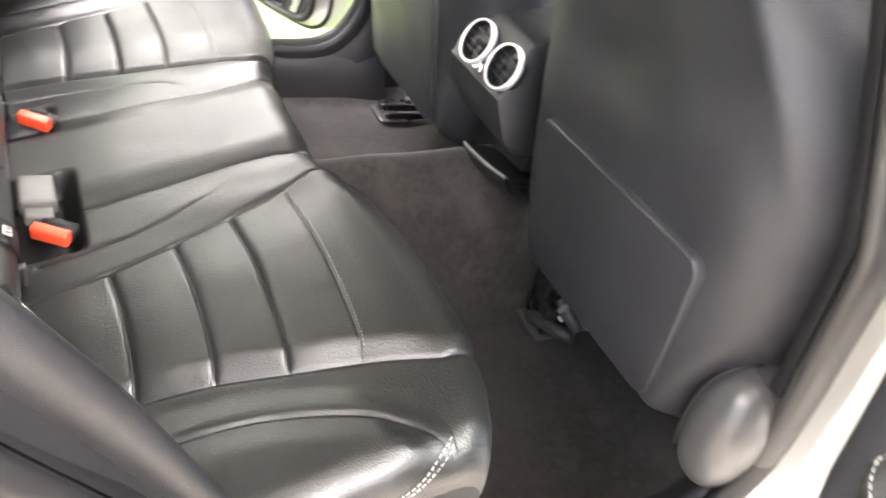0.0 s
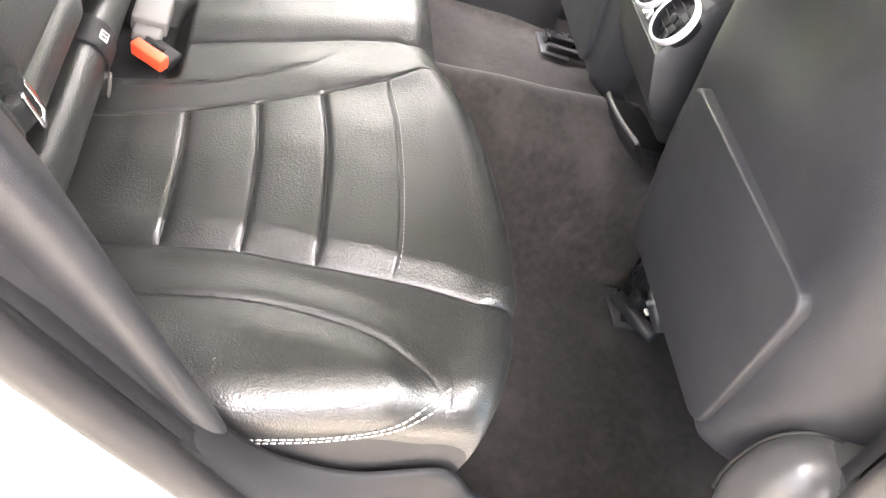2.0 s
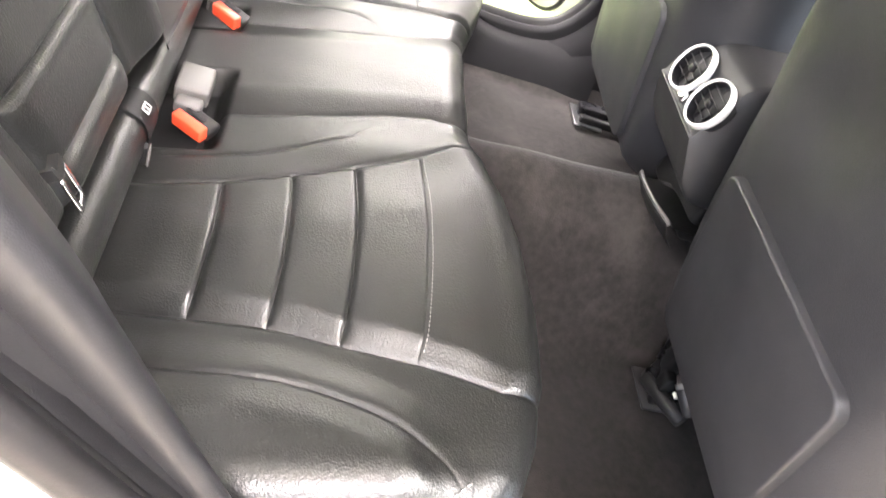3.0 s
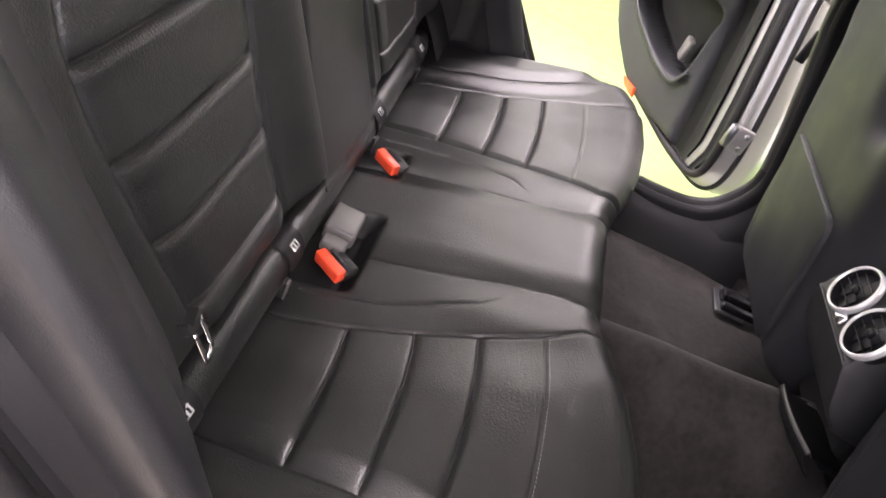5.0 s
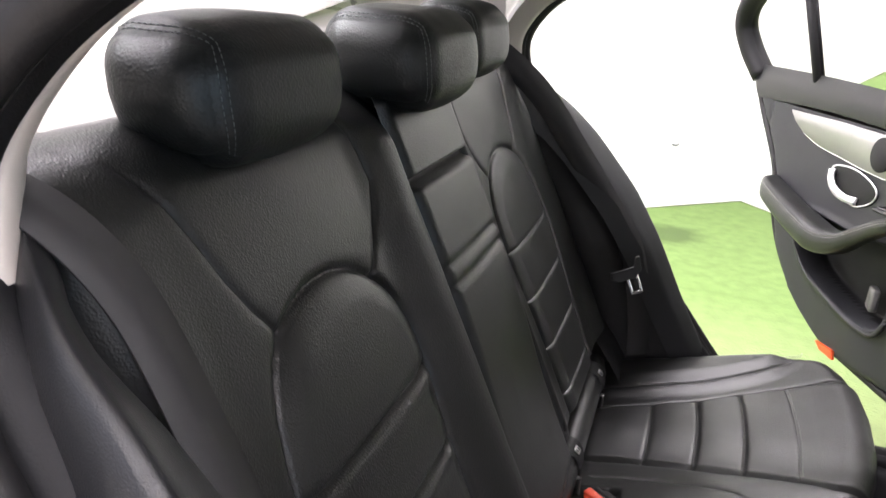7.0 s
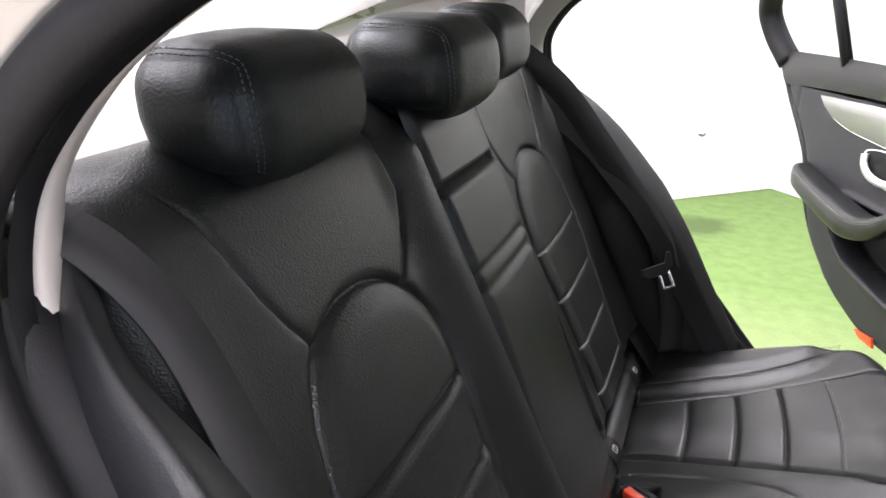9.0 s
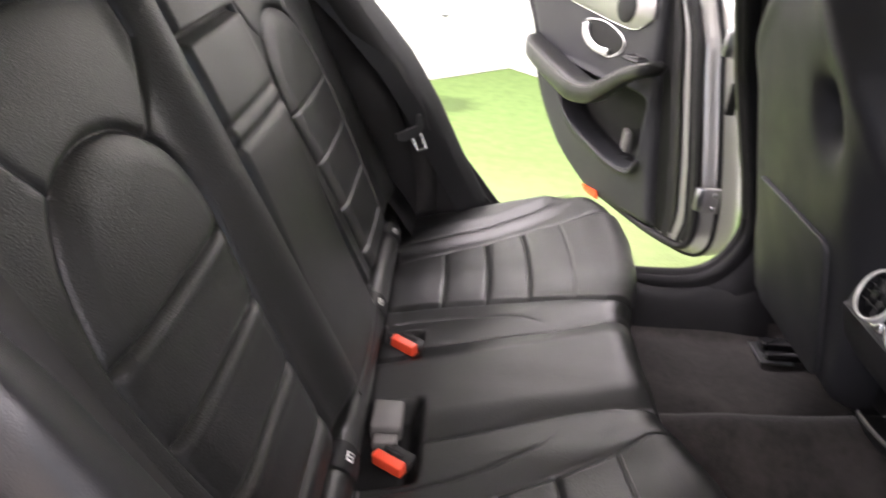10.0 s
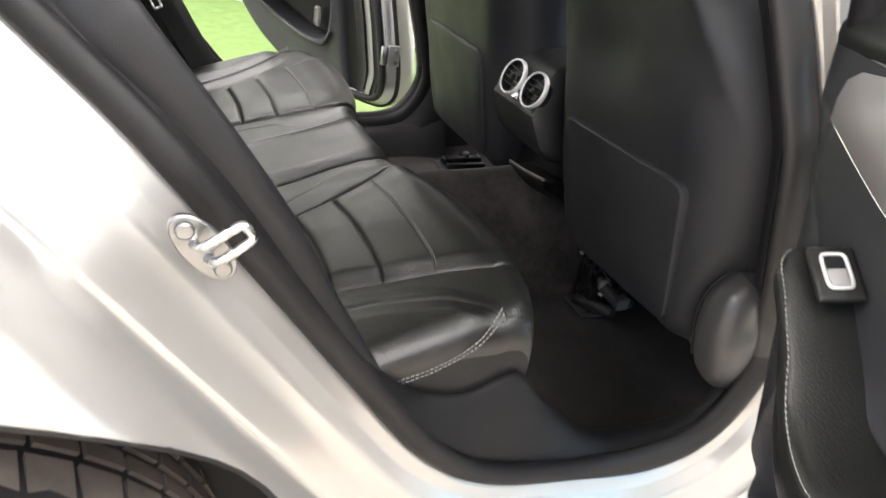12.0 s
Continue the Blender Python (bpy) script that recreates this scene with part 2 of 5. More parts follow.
def spline(pts, n, closed=False):
    """n points along a Catmull-Rom curve through pts."""
    p = np.array(pts, float)
    m = len(p)
    out = []
    spans = m if closed else m - 1
    for k in range(n):
        s = k / n * spans if closed else k / (n - 1) * spans
        i = min(int(s), spans - 1)
        f = s - i
        if closed:
            a, b, c, d = (p[(i + q) % m] for q in (-1, 0, 1, 2))
        else:
            b, c = p[i], p[i + 1]
            a = p[i - 1] if i > 0 else 2 * b - c
            d = p[i + 2] if i + 2 < m else 2 * c - b
        out.append(0.5 * ((2 * b) + (c - a) * f + (2 * a - 5 * b + 4 * c - d) * f * f + (3 * b - a - 3 * c + d) * f ** 3))
    return np.array(out)


def tube(path, radius, sides=8, caps=True, closed=False):
    """A round bar along a path; radius is a number or one a point."""
    p = np.array(path, float)
    n = len(p)
    rad = np.full(n, radius) if np.isscalar(radius) else np.array(radius)
    tang = np.roll(p, -1, 0) - np.roll(p, 1, 0) if closed else np.gradient(p, axis=0)
    tang /= np.linalg.norm(tang, axis=1)[:, None] + 1e-12
    up = np.array((0.0, 0.0, 1.0)) if abs(tang[0][2]) < 0.9 else np.array((0.0, 1.0, 0.0))
    verts = []
    side = np.cross(tang[0], up)
    for i in range(n):
        side = side - tang[i] * (side @ tang[i])
        side /= np.linalg.norm(side)
        other = np.cross(tang[i], side)
        for k in range(sides):
            a = 2 * math.pi * k / sides
            verts.append(tuple(p[i] + rad[i] * (math.cos(a) * side + math.sin(a) * other)))
    faces = []
    for i in range(n if closed else n - 1):
        for k in range(sides):
            j, q = (i + 1) % n, (k + 1) % sides
            faces.append((i * sides + k, i * sides + q, j * sides + q, j * sides + k))
    if caps and not closed:
        faces.append(tuple(range(sides - 1, -1, -1)))
        faces.append(tuple((n - 1) * sides + k for k in range(sides)))
    return verts, faces


def ribbon(path, across, width, thick):
    """A flat strap along a path; across gives the direction of its width at each point."""
    p, a = np.array(path, float), np.array(across, float)
    tang = np.gradient(p, axis=0)
    verts, faces = [], []
    for i in range(len(p)):
        t = tang[i] / np.linalg.norm(tang[i])
        w = a[i] - t * (a[i] @ t)
        w /= np.linalg.norm(w)
        nrm = np.cross(t, w)
        for su, sv in ((-1, -1), (1, -1), (1, 1), (-1, 1)):
            verts.append(tuple(p[i] + w * su * width / 2 + nrm * sv * thick / 2))
    for i in range(len(p) - 1):
        for k in range(4):
            q = (k + 1) % 4
            faces.append((i * 4 + k, i * 4 + q, i * 4 + 4 + q, i * 4 + 4 + k))
    faces += [(3, 2, 1, 0), tuple(len(p) * 4 - 4 + k for k in range(4))]
    return verts, faces


def prism(poly, place, depth):
    """A plate: polygon (a, b) laid by place(a, b, h) between h = 0 and depth, with a small bevel on the front."""
    n = len(poly)
    c = np.mean(np.array(poly), axis=0)
    rings = []
    for inset, h in ((0.0, 0.0), (0.0, depth - 0.0015), (0.0018, depth)):
        ring = []
        for a, b in poly:
            d = np.array((a, b)) - c
            r = np.linalg.norm(d) + 1e-9
            q = c + d * (1 - inset / r)
            ring.append(place(q[0], q[1], h))
        rings.append(ring)
    verts = [tuple(v) for r in rings for v in r]
    faces = []
    for k in range(2):
        for i in range(n):
            j = (i + 1) % n
            faces.append((k * n + i, k * n + j, k * n + n + j, k * n + n + i))
    faces += [tuple(range(2 * n, 3 * n)), tuple(range(n - 1, -1, -1))]
    return verts, faces


def near(x, y, line):
    """Distance of points to a polyline in a plane."""
    best = np.full(np.shape(x), 9.0)
    for (ax, ay), (bx, by) in zip(line[:-1], line[1:]):
        dx, dy = bx - ax, by - ay
        f = np.clip(((x - ax) * dx + (y - ay) * dy) / (dx * dx + dy * dy + 1e-12), 0, 1)
        best = np.minimum(best, np.hypot(x - ax - f * dx, y - ay - f * dy))
    return best


def step(x, a, b):
    f = np.clip((x - a) / (b - a), 0, 1)
    return f * f * (3 - 2 * f)


def bell(d, w):
    return np.exp(-((d / w) ** 2))


def crease(d, w):
    """A sewn seam: a sharp valley between two rounded edges."""
    return np.exp(-np.abs(d) / w)


YC = 0.025  # the car's middle plane


def stitches(line, length, gap, radius, lift=(0, 0, 0)):
    """Short thread stitches along a 3D line, joined."""
    p = np.array(line, float) + np.array(lift)
    seg = np.linalg.norm(np.diff(p, axis=0), axis=1)
    s = np.r_[0, np.cumsum(seg)]
    pieces = []
    t = 0.0
    while t + length < s[-1]:
        a = np.array([np.interp(t, s, p[:, k]) for k in range(3)])
        b = np.array([np.interp(t + length, s, p[:, k]) for k in range(3)])
        pieces.append(tube([a, (a + b) / 2 + np.array((0, 0, radius * 0.6)), b], radius, 5))
        t += length + gap
    return merge(*pieces)


# ---- the hall ----
HALL = Matrix.Translation((0.572, 4.545, 0)) @ Matrix.Rotation(radians(222.6), 4, "Z")  # the far corner; its axes run along the two far walls


def slab(name, a0, a1, b0, b1, z0, z1, mat, label, category="wall"):
    bm = box((a0 + a1) / 2, (b0 + b1) / 2, (z0 + z1) / 2, a1 - a0, b1 - b0, z1 - z0, 0)
    bmesh.ops.transform(bm, matrix=HALL, verts=bm.verts)
    return tagged(part(name, bm, mat, None, smooth=False), label, category, "", "structure")


def concrete(i, j):
    p = HALL @ Vector((-0.1 + 8.2 * i / 40, -0.1 + 8.2 * j / 40, 0))
    return p.x, p.y, -0.012


apron = part("ground", grid(lambda i, j: (-80 + 160 * i / 8, -80 + 160 * j / 8, -0.06), 9, 9), material("grey_paving", (0.30, 0.29, 0.27), 0.8, vary=0.15, vary_scale=0.7))
tagged(apron, "grey paved yard round the hall", "paving", "", "structure")
ground = part("floor", grid(concrete, 41, 41), CONCRETE)
tagged(ground, "pale smooth concrete hall floor", "floor", "", "structure")


def turf(i, j):
    p = HALL @ Vector((0.0 + 5.2 * i / 70, 0.0 + 5.2 * j / 70, 0))
    y = max(p.y, -0.35)
    return p.x, y, 0.004 * noise.noise((p.x * 2.3, y * 2.3, 0)) - 0.004


mat_ob = part("turf_mat", grid(turf, 71, 71), TURF)
tagged(mat_ob, "worn green artificial turf laid over the hall floor", "turf", "", "structure")
slab("wall_left", -0.15, 8.1, -0.15, 0, 0, 3.1, WALL, "white painted hall wall with a small hook")
slab("wall_right", -0.15, 0, 0, 8.1, 0, 3.1, WALL, "white painted hall wall meeting the other at a corner")
slab("wall_back", 0, 1.0, 8.0, 8.15, 0, 3.1, WALL, "white painted wall beside an unseen, added doorway")
slab("wall_back_end", 4.4, 8.1, 8.0, 8.15, 0, 3.1, WALL, "white painted wall beside an unseen, added doorway")
slab("wall_lintel", 1.0, 4.4, 8.0, 8.15, 2.6, 3.1, WALL, "white painted wall over an unseen, added doorway")
slab("wall_gate_side", 8.0, 8.15, 0, 1.2, 0, 3.1, WALL, "white painted wall beside the open gate")
slab("wall_gate_end", 8.0, 8.15, 6.8, 8.0, 0, 3.1, WALL, "white painted wall beside the open gate")
slab("ceiling", -0.15, 8.15, -0.15, 8.15, 3.1, 3.2, WALL, "white painted hall ceiling", "ceiling")
for la in (1.6, 4.0, 6.4):
    for lb in (1.6, 5.4):
        c = HALL @ Vector((la, lb, 3.1))
        lamp = thing("ceiling_lamp", c, "white ceiling lamp with a lit diffuser", "lamp", "hall lamps")
        turn = Matrix.Rotation(radians(42.6), 4, "Z")
        part("housing", box(c.x, c.y, 3.085, 2.4, 1.2, 0.03, 0.01, turn=turn), GREY_PLASTIC, lamp)
        part("diffuser", box(c.x, c.y, 3.062, 2.3, 1.1, 0.016, 0.005, turn=turn), LAMP, lamp)
hook = thing("wall_hook", (0.075, 4.083, 0.41), "small rusty screw hook in the white wall", "hook")
part("shank", tube([(0.07, 4.09, 0.41), (0.095, 4.06, 0.41), (0.11, 4.045, 0.425)], 0.008, 8), STEEL, hook)

# ---- the car's shell ----
LOOP = [(-0.09, 1.04), (0.0, 0.943), (0.10, 0.808), (0.214, 0.652), (0.33, 0.502), (0.45, 0.425), (0.676, 0.392), (0.82, 0.415), (0.885, 0.52),
        (0.868, 0.65), (0.834, 0.77), (0.796, 0.889), (0.72, 1.106), (0.63, 1.28), (0.48, 1.37), (0.25, 1.392), (0.09, 1.376), (-0.02, 1.346),
        (-0.11, 1.297), (-0.16, 1.250), (-0.184, 1.195), (-0.166, 1.125)]
RIM = spline(LOOP, 176, True)
_t = np.roll(RIM, -1, 0) - np.roll(RIM, 1, 0)
_t /= np.linalg.norm(_t, axis=1)[:, None]
OUT = np.stack([_t[:, 1], -_t[:, 0]], 1)  # away from the opening
if (OUT[40] @ (RIM[40] - RIM.mean(0))) < 0:
    OUT = -OUT
OUT = sum(np.roll(OUT, k, 0) for k in range(-5, 6))
OUT /= np.linalg.norm(OUT, axis=1)[:, None]


def half(z):
    """Half the width of the car at the seal of the door opening."""
    return 0.725 - 0.30 * max(0.0, z - 0.92)


WHEEL = (-0.285, 0.335)
ARCH = 0.452


def skin(x, z):
    """Half the width of the outer skin."""
    h = 0.845 + 0.02 * math.sin(min(1.0, max(0.0, (z - 0.35) / 0.55)) * math.pi) - 0.34 * max(0.0, z - 0.93) - 0.10 * max(0.0, 0.42 - z)
    h += 0.012 * math.exp(-(((z - 0.90) / 0.03) ** 2))
    r = math.hypot(x - WHEEL[0], z - WHEEL[1])
    h += 0.006 * math.exp(-(((r - ARCH) / 0.03) ** 2))
    return h


# profile across the frame: distance outwards from the seal's edge, depth outwards, and the share by which it has joined the skin
JAMB = [(0.020, -0.004), (0.024, 0.004), (0.030, 0.008), (0.044, 0.012), (0.047, 0.0145), (0.057, 0.029), (0.061, 0.033), (0.066, 0.035), (0.080, 0.040), (0.088, 0.045),
        (0.106, 0.056), (0.114, 0.061), (0.119, 0.0635), (0.1215, 0.062), (0.124, 0.0635), (0.127, 0.070)]
SHOULDER = ([0.10, 0.127, 0.131, 0.137, 0.145, 0.156, 0.170, 0.190, 0.215], [0.075, 0.068, 0.056, 0.043, 0.031, 0.019, 0.009, 0.002, 0.0])


RIM_LINE = [tuple(q) for q in RIM[::4]] + [tuple(RIM[0])]


def panel_half(x, z):
    """Half the width of the painted panel, which rolls in towards the doorway."""
    d = float(near(np.array([x]), np.array([z]), RIM_LINE)[0])
    return skin(x, z) - float(np.interp(d, *SHOULDER)) * float(1 - step(x, 0.45, 0.75))


def rim_point(i, d, dy, side):
    i %= len(RIM)
    k = 1.0
    if d > 0.021 and RIM[i][0] > 0.5:  # the middle post is steep
        k = 1 - (0.62 if side > 0 else 0.85) * float(step(RIM[i][0], 0.62, 0.80)) * float(step(RIM[i][1], 0.42, 0.55))
    post = float(step(RIM[i][0], 0.55, 0.74))  # the seal is broader along the middle post
    d = d * (1 + 0.75 * post) if d <= 0.024 else 0.018 * post + (0.02 + (d - 0.02) * k)
    x, z = RIM[i] + OUT[i] * d
    if side > 0:  # the far sill stands a little higher
        z += 0.026 * (1 - float(step(z, 0.44, 0.75)))
    return (x, YC + side * (half(RIM[i][1]) + dy), z)


def shell(side, name, label):
    body = thing(name, (0.4, YC + side * 0.72, 0.39), label, "car body")
    n = len(RIM)
    # rubber seal
    sect = [(0.004, -0.014), (-0.006, -0.008), (-0.009, 0.002), (-0.004, 0.012), (0.006, 0.017), (0.018, 0.013), (0.024, 0.004), (0.024, -0.010), (0.012, -0.016)]
    verts, faces = grid(lambda i, j: rim_point(i, *sect[j % len(sect)], side), n, len(sect) + 1, True)
    m = len(sect) + 1
    # the seal's stretch on the post is coloured paler, as if facing the light
    on_post = lambda face: all(RIM[q // m][0] > 0.60 and 0.56 < RIM[q // m][1] < 1.25 for q in face)
    for name_, mat_, note, keep in (("rubber_seal", RUBBER, "black rubber door seal", False), ("post_seal", POST_LIT, "door seal along the middle post, coloured paler for the light on it", True)):
        some = [face for face in faces if on_post(face) == keep]
        part(name_, (verts, some) if side < 0 else flip((verts, some)), mat_, body, note)
    # second, flatter lip against the cabin
    lip = [(-0.002, -0.016), (-0.004, -0.030), (0.004, -0.036), (0.020, -0.038)]
    part("seal_lip", grid(lambda i, j: rim_point(i, *lip[j], side), n, len(lip), True), BODY_TRIM, body)

    # painted jamb that rolls over into the skin
    rows = list(JAMB)
    extra = [0.131, 0.137, 0.145, 0.156] + [0.168 + 0.013 * k for k in range(56)]

    def paint(i, j):
        i %= n
        if j < len(rows):
            return rim_point(i, rows[j][0], rows[j][1], side)
        d = extra[j - len(rows)]
        x, z = RIM[i] + OUT[i] * d
        z = min(max(z, 0.19), 1.40)
        x = max(x, -1.15)
        x = min(x, 1.5)
        r = math.hypot(x - WHEEL[0], z - WHEEL[1])
        if r < ARCH:
            x, z = WHEEL[0] + (x - WHEEL[0]) * ARCH / r, WHEEL[1] + (z - WHEEL[1]) * ARCH / r
        return (x, YC + side * panel_half(x, z), z)

    data = grid(paint, n, len(rows) + len(extra), True)
    def in_arch(face):
        return max(math.hypot(data[0][q][0] - WHEEL[0], data[0][q][2] - WHEEL[1]) for q in face) < ARCH * 1.004
    data = (data[0], [face for face in data[1] if not in_arch(face)])
    part("painted_panel", data if side < 0 else flip(data), PAINT, body, "silver metallic painted quarter panel and door jamb")
    # wheel arch lip and liner
    def lip_fn(i, j):
        a = math.pi * (i / 40) * 1.1 - 0.15
        r, dy = ((ARCH + 0.002, 0.001), (ARCH - 0.006, -0.002), (ARCH - 0.012, -0.02), (ARCH - 0.004, -0.05), (ARCH - 0.004, -0.30))[j]
        x, z = WHEEL[0] + r * math.cos(a), WHEEL[1] + r * math.sin(a)
        return x, YC + side * (panel_half(WHEEL[0] + ARCH * math.cos(a), WHEEL[1] + ARCH * math.sin(a)) + dy), z
    part("arch_liner", grid(lip_fn, 41, 5), PLASTIC, body, "black wheel arch liner")
    return body


def striker(side):
    body = thing("door_striker", (0.03, YC + side * 0.775, 0.866), "bare metal door striker loop on a bolted plate", "striker")
    along = Vector((0.62, 0, -0.785)).normalized()
    up = Vector((0.785, 0, 0.62)).normalized()
    c = Vector((0.027, YC + side * 0.782, 0.862))
    out = Vector((0, side, 0))
    def place(a, b, h):
        return c + along * a + up * b + out * h
    plate = [(0.042 * math.cos(q) * (1.0 if abs(math.cos(q)) < 0.8 else 0.97), 0.019 * math.sin(q)) for q in np.linspace(0, 2 * math.pi, 28, endpoint=False)]
    sharp(part("plate", prism(plate, place, 0.006), STEEL, body))
    for a in (-0.026, 0.026):
        bolt = [(a + 0.0085 * math.cos(q), 0.0085 * math.sin(q)) for q in np.linspace(0, 2 * math.pi, 12, endpoint=False)]
        sharp(part("bolt", prism(bolt, lambda p, q, h: place(p, q, h + 0.006), 0.005), STEEL, body))
    loop = [place(-0.010, -0.004, 0.004), place(-0.010, 0.004, 0.020), place(-0.0095, 0.032, 0.026), place(-0.007, 0.0425, 0.026), place(0.007, 0.0425, 0.026), place(0.0095, 0.032, 0.026), place(0.010, 0.004, 0.020), place(0.010, -0.004, 0.004)]
    part("loop", tube(spline(loop, 40), 0.0045, 10), LOOP_STEEL, body, "polished steel loop")
    return body


NEAR_SIDE = shell(-1, "car_side", "silver car body side around an open rear doorway")
shell(1, "car_side", "silver car body side around an open rear doorway")
striker(-1)


def wheel():
    cx, cz, w, r = WHEEL[0], 0.358, 0.235, 0.358
    y0 = YC - 0.768
    prof = [(-0.5, 0.66), (-0.51, 0.80), (-0.50, 0.935), (-0.45, 0.972), (-0.36, 0.984), (0.36, 0.984), (0.44, 0.972), (0.49, 0.92), (0.5, 0.80), (0.5, 0.66)]
    def fn(i, j):
        a = 2 * math.pi * i / 96
        return cx + prof[j][1] * r * math.cos(a), y0 + prof[j][0] * w, cz + prof[j][1] * r * math.sin(a)
    tyre = part("wheel", grid(fn, 96, len(prof), True), RUBBER, NEAR_SIDE, "black road tyre with worn, dusty tread blocks")
    bands = [(-0.5, -0.17), (-0.11, -0.02), (0.03, 0.12), (0.18, 0.5)]
    pieces = []
    count = 46
    for bi, (b0, b1) in enumerate(bands):
        for k in range(count):
            a0 = 2 * math.pi * (k + 0.06 + 0.10 * bi) / count
            a1 = 2 * math.pi * (k + 0.93 + 0.10 * bi) / count
            skew = 0.10 if bi in (0, 3) else 0.08
            v = []
            for rr in (0.972, 1.0):
                for b in (b0, b1):
                    drop = 0.012 * max(0, (abs(b) - 0.36) / 0.14) ** 2 * r * 2.5
                    for a in (a0, a1):
                        aa = a + skew * (b - b0) * (1 if bi < 2 else -1)
                        v.append((cx + (rr * r - drop) * math.cos(aa), y0 + b * w, cz + (rr * r - drop) * math.sin(aa)))
            pieces.append((v, [(4, 5, 7, 6), (0, 4, 6, 2), (1, 3, 7, 5), (0, 1, 5, 4), (2, 6, 7, 3)]))
    tread = part("tread", merge(*pieces), TYRE, tyre, smooth=False)
    tagged(tread, kind="stuff")
    rim = [(0.46, 0.66), (0.40, 0.62), (0.2, 0.60), (0.2, 0.12), (0.24, 0.0)]
    part("rim", grid(lambda i, j: (cx + rim[j][1] * r * math.cos(2 * math.pi * i / 48), y0 - rim[j][0] * w, cz + rim[j][1] * r * math.sin(2 * math.pi * i / 48)), 48, len(rim), True), ALU, tyre)


wheel()


# cabin floor with the tunnel
def carpet(i, j):
    x, y = 0.30 + 1.0 * i / 90, YC - 0.69 + 1.38 * j / 110
    v = abs(y - YC)
    z = 0.312 + 0.262 * (1 - float(step(abs(y + 0.005 - 0.10 * (x - 0.58)), 0.0, 0.215)))
    z += 0.05 * float(step(v, 0.60, 0.68)) + 0.02 * float(step(x, 0.95, 1.2))
    z += 0.10 * (1 - float(step(x, 0.30, 0.62))) * float(step(v, 0.15, 0.3))
    z += 0.004 * noise.noise((x * 9, y * 9, 1))
    return x, y, z


deck = part("cabin_floor", grid(carpet, 91, 111), CARPET)
tagged(deck, "dark worn cabin carpet with a high middle tunnel", "carpet", "", "structure")


def sill(side):
    # plastic panel sloping from the seal up to the cushion, and down to the carpet
    outer = spline([(0.22, 0.640), (0.30, 0.540), (0.38, 0.468), (0.46, 0.422), (0.56, 0.405), (0.676, 0.394), (0.80, 0.408), (0.87, 0.46), (0.895, 0.54)], 60)
    inner = spline([(0.24, 0.62), (0.31, 0.560), (0.39, 0.536), (0.475, 0.558), (0.535, 0.495), (0.64, 0.405), (0.76, 0.388), (0.87, 0.40), (0.95, 0.45)], 60)
    def fn(i, j):
        (ox, oz), (ix, iz) = outer[i], inner[i]
        x = ox + (ix - ox) * min(1, j / 8)
        if j <= 8:
            f = j / 8
            return x, YC + side * (0.716 - (0.056 - 0.014 * (1 - float(step(ix, 0.50, 0.58)))) * f), oz + (iz - oz) * f + 0.006 * math.sin(f * math.pi)
        f = (j - 8) / 6
        return ix + 0.02 * f, YC + side * (0.660 + 0.014 * (1 - float(step(ix, 0.50, 0.58))) - 0.045 * f), iz + (0.30 - iz) * f ** 1.3
    data = grid(fn, 60, 15)
    ob = part("sill_plate", data if side > 0 else flip(data), BODY_TRIM)
    return tagged(ob, "dark grey plastic sill panel inside the doorway", "sill trim")


sill(-1)
sill(1)


# lining of the cabin side around the doorway
def lining(side):
    n = len(RIM)
    ring = [(0.006, -0.020), (0.018, -0.045), (0.05, -0.065), (0.12, -0.075), (0.26, -0.08)]
    rear = [i for i in range(n) if RIM[i][1] < 1.150 and RIM[i][0] < 0.30]
    top = [i for i in range(n) if RIM[i][1] >= 1.138]
    front = [i for i in range(n) if RIM[i][1] < 1.158 and RIM[i][0] > 0.62]
    edge = [(0.006, -0.034), (0.0, -0.037), (-0.001, -0.042), (0.004, -0.056), (0.03, -0.085)]
    def strip(ids, name, mat, label, reach, ring=ring):
        ids = sorted(ids)
        cut = [k for k in range(1, len(ids)) if ids[k] != ids[k - 1] + 1]
        if cut:
            ids = ids[cut[0]:] + ids[:cut[0]]
        if len(ids) < 3:
            return
        data = grid(lambda i, j: rim_point(ids[i], *ring[j], side), len(ids), reach)
        ob = part(name, data, mat)
        tagged(ob, label, "trim", "", "structure")
    strip(rear, "trim_rear_inner", SIDE_VINYL, "dark vinyl lining behind the seat belt", 5)
    ids = list(range(164, n)) + list(range(0, 40))
    back = spline([(-0.172, 0.608, 1.152), (-0.09, 0.644, 1.084), (0.0, 0.662, 0.990), (0.10, 0.662, 0.862), (0.19, 0.664, 0.715), (0.25, 0.668, 0.625), (0.31, 0.672, 0.555), (0.36, 0.672, 0.515)], len(ids))
    def quarter(i, j):
        p = np.array(rim_point(ids[i], 0.010, -0.006, side))
        q = np.array((back[i][0] - 0.012, YC + side * (back[i][1] - 0.004), back[i][2] - 0.006))
        f = j / 8
        return p * (1 - f) + q * f + np.array((0.006, 0, 0.005)) * math.sin(math.pi * f)
    data = grid(quarter, len(ids), 9)
    tagged(part("trim_rear_quarter", data if side > 0 else flip(data), BODY_TRIM), "dark vinyl lining between door seal and seat", "trim", "", "structure")
    strip(top, "trim_pillar", PILLAR_TRIM, "pale beige pillar and roof rail trim", 5, edge)
    strip(front, "trim_door_post", BODY_TRIM, "dark lining of the middle door post", 5)


lining(-1)
lining(1)

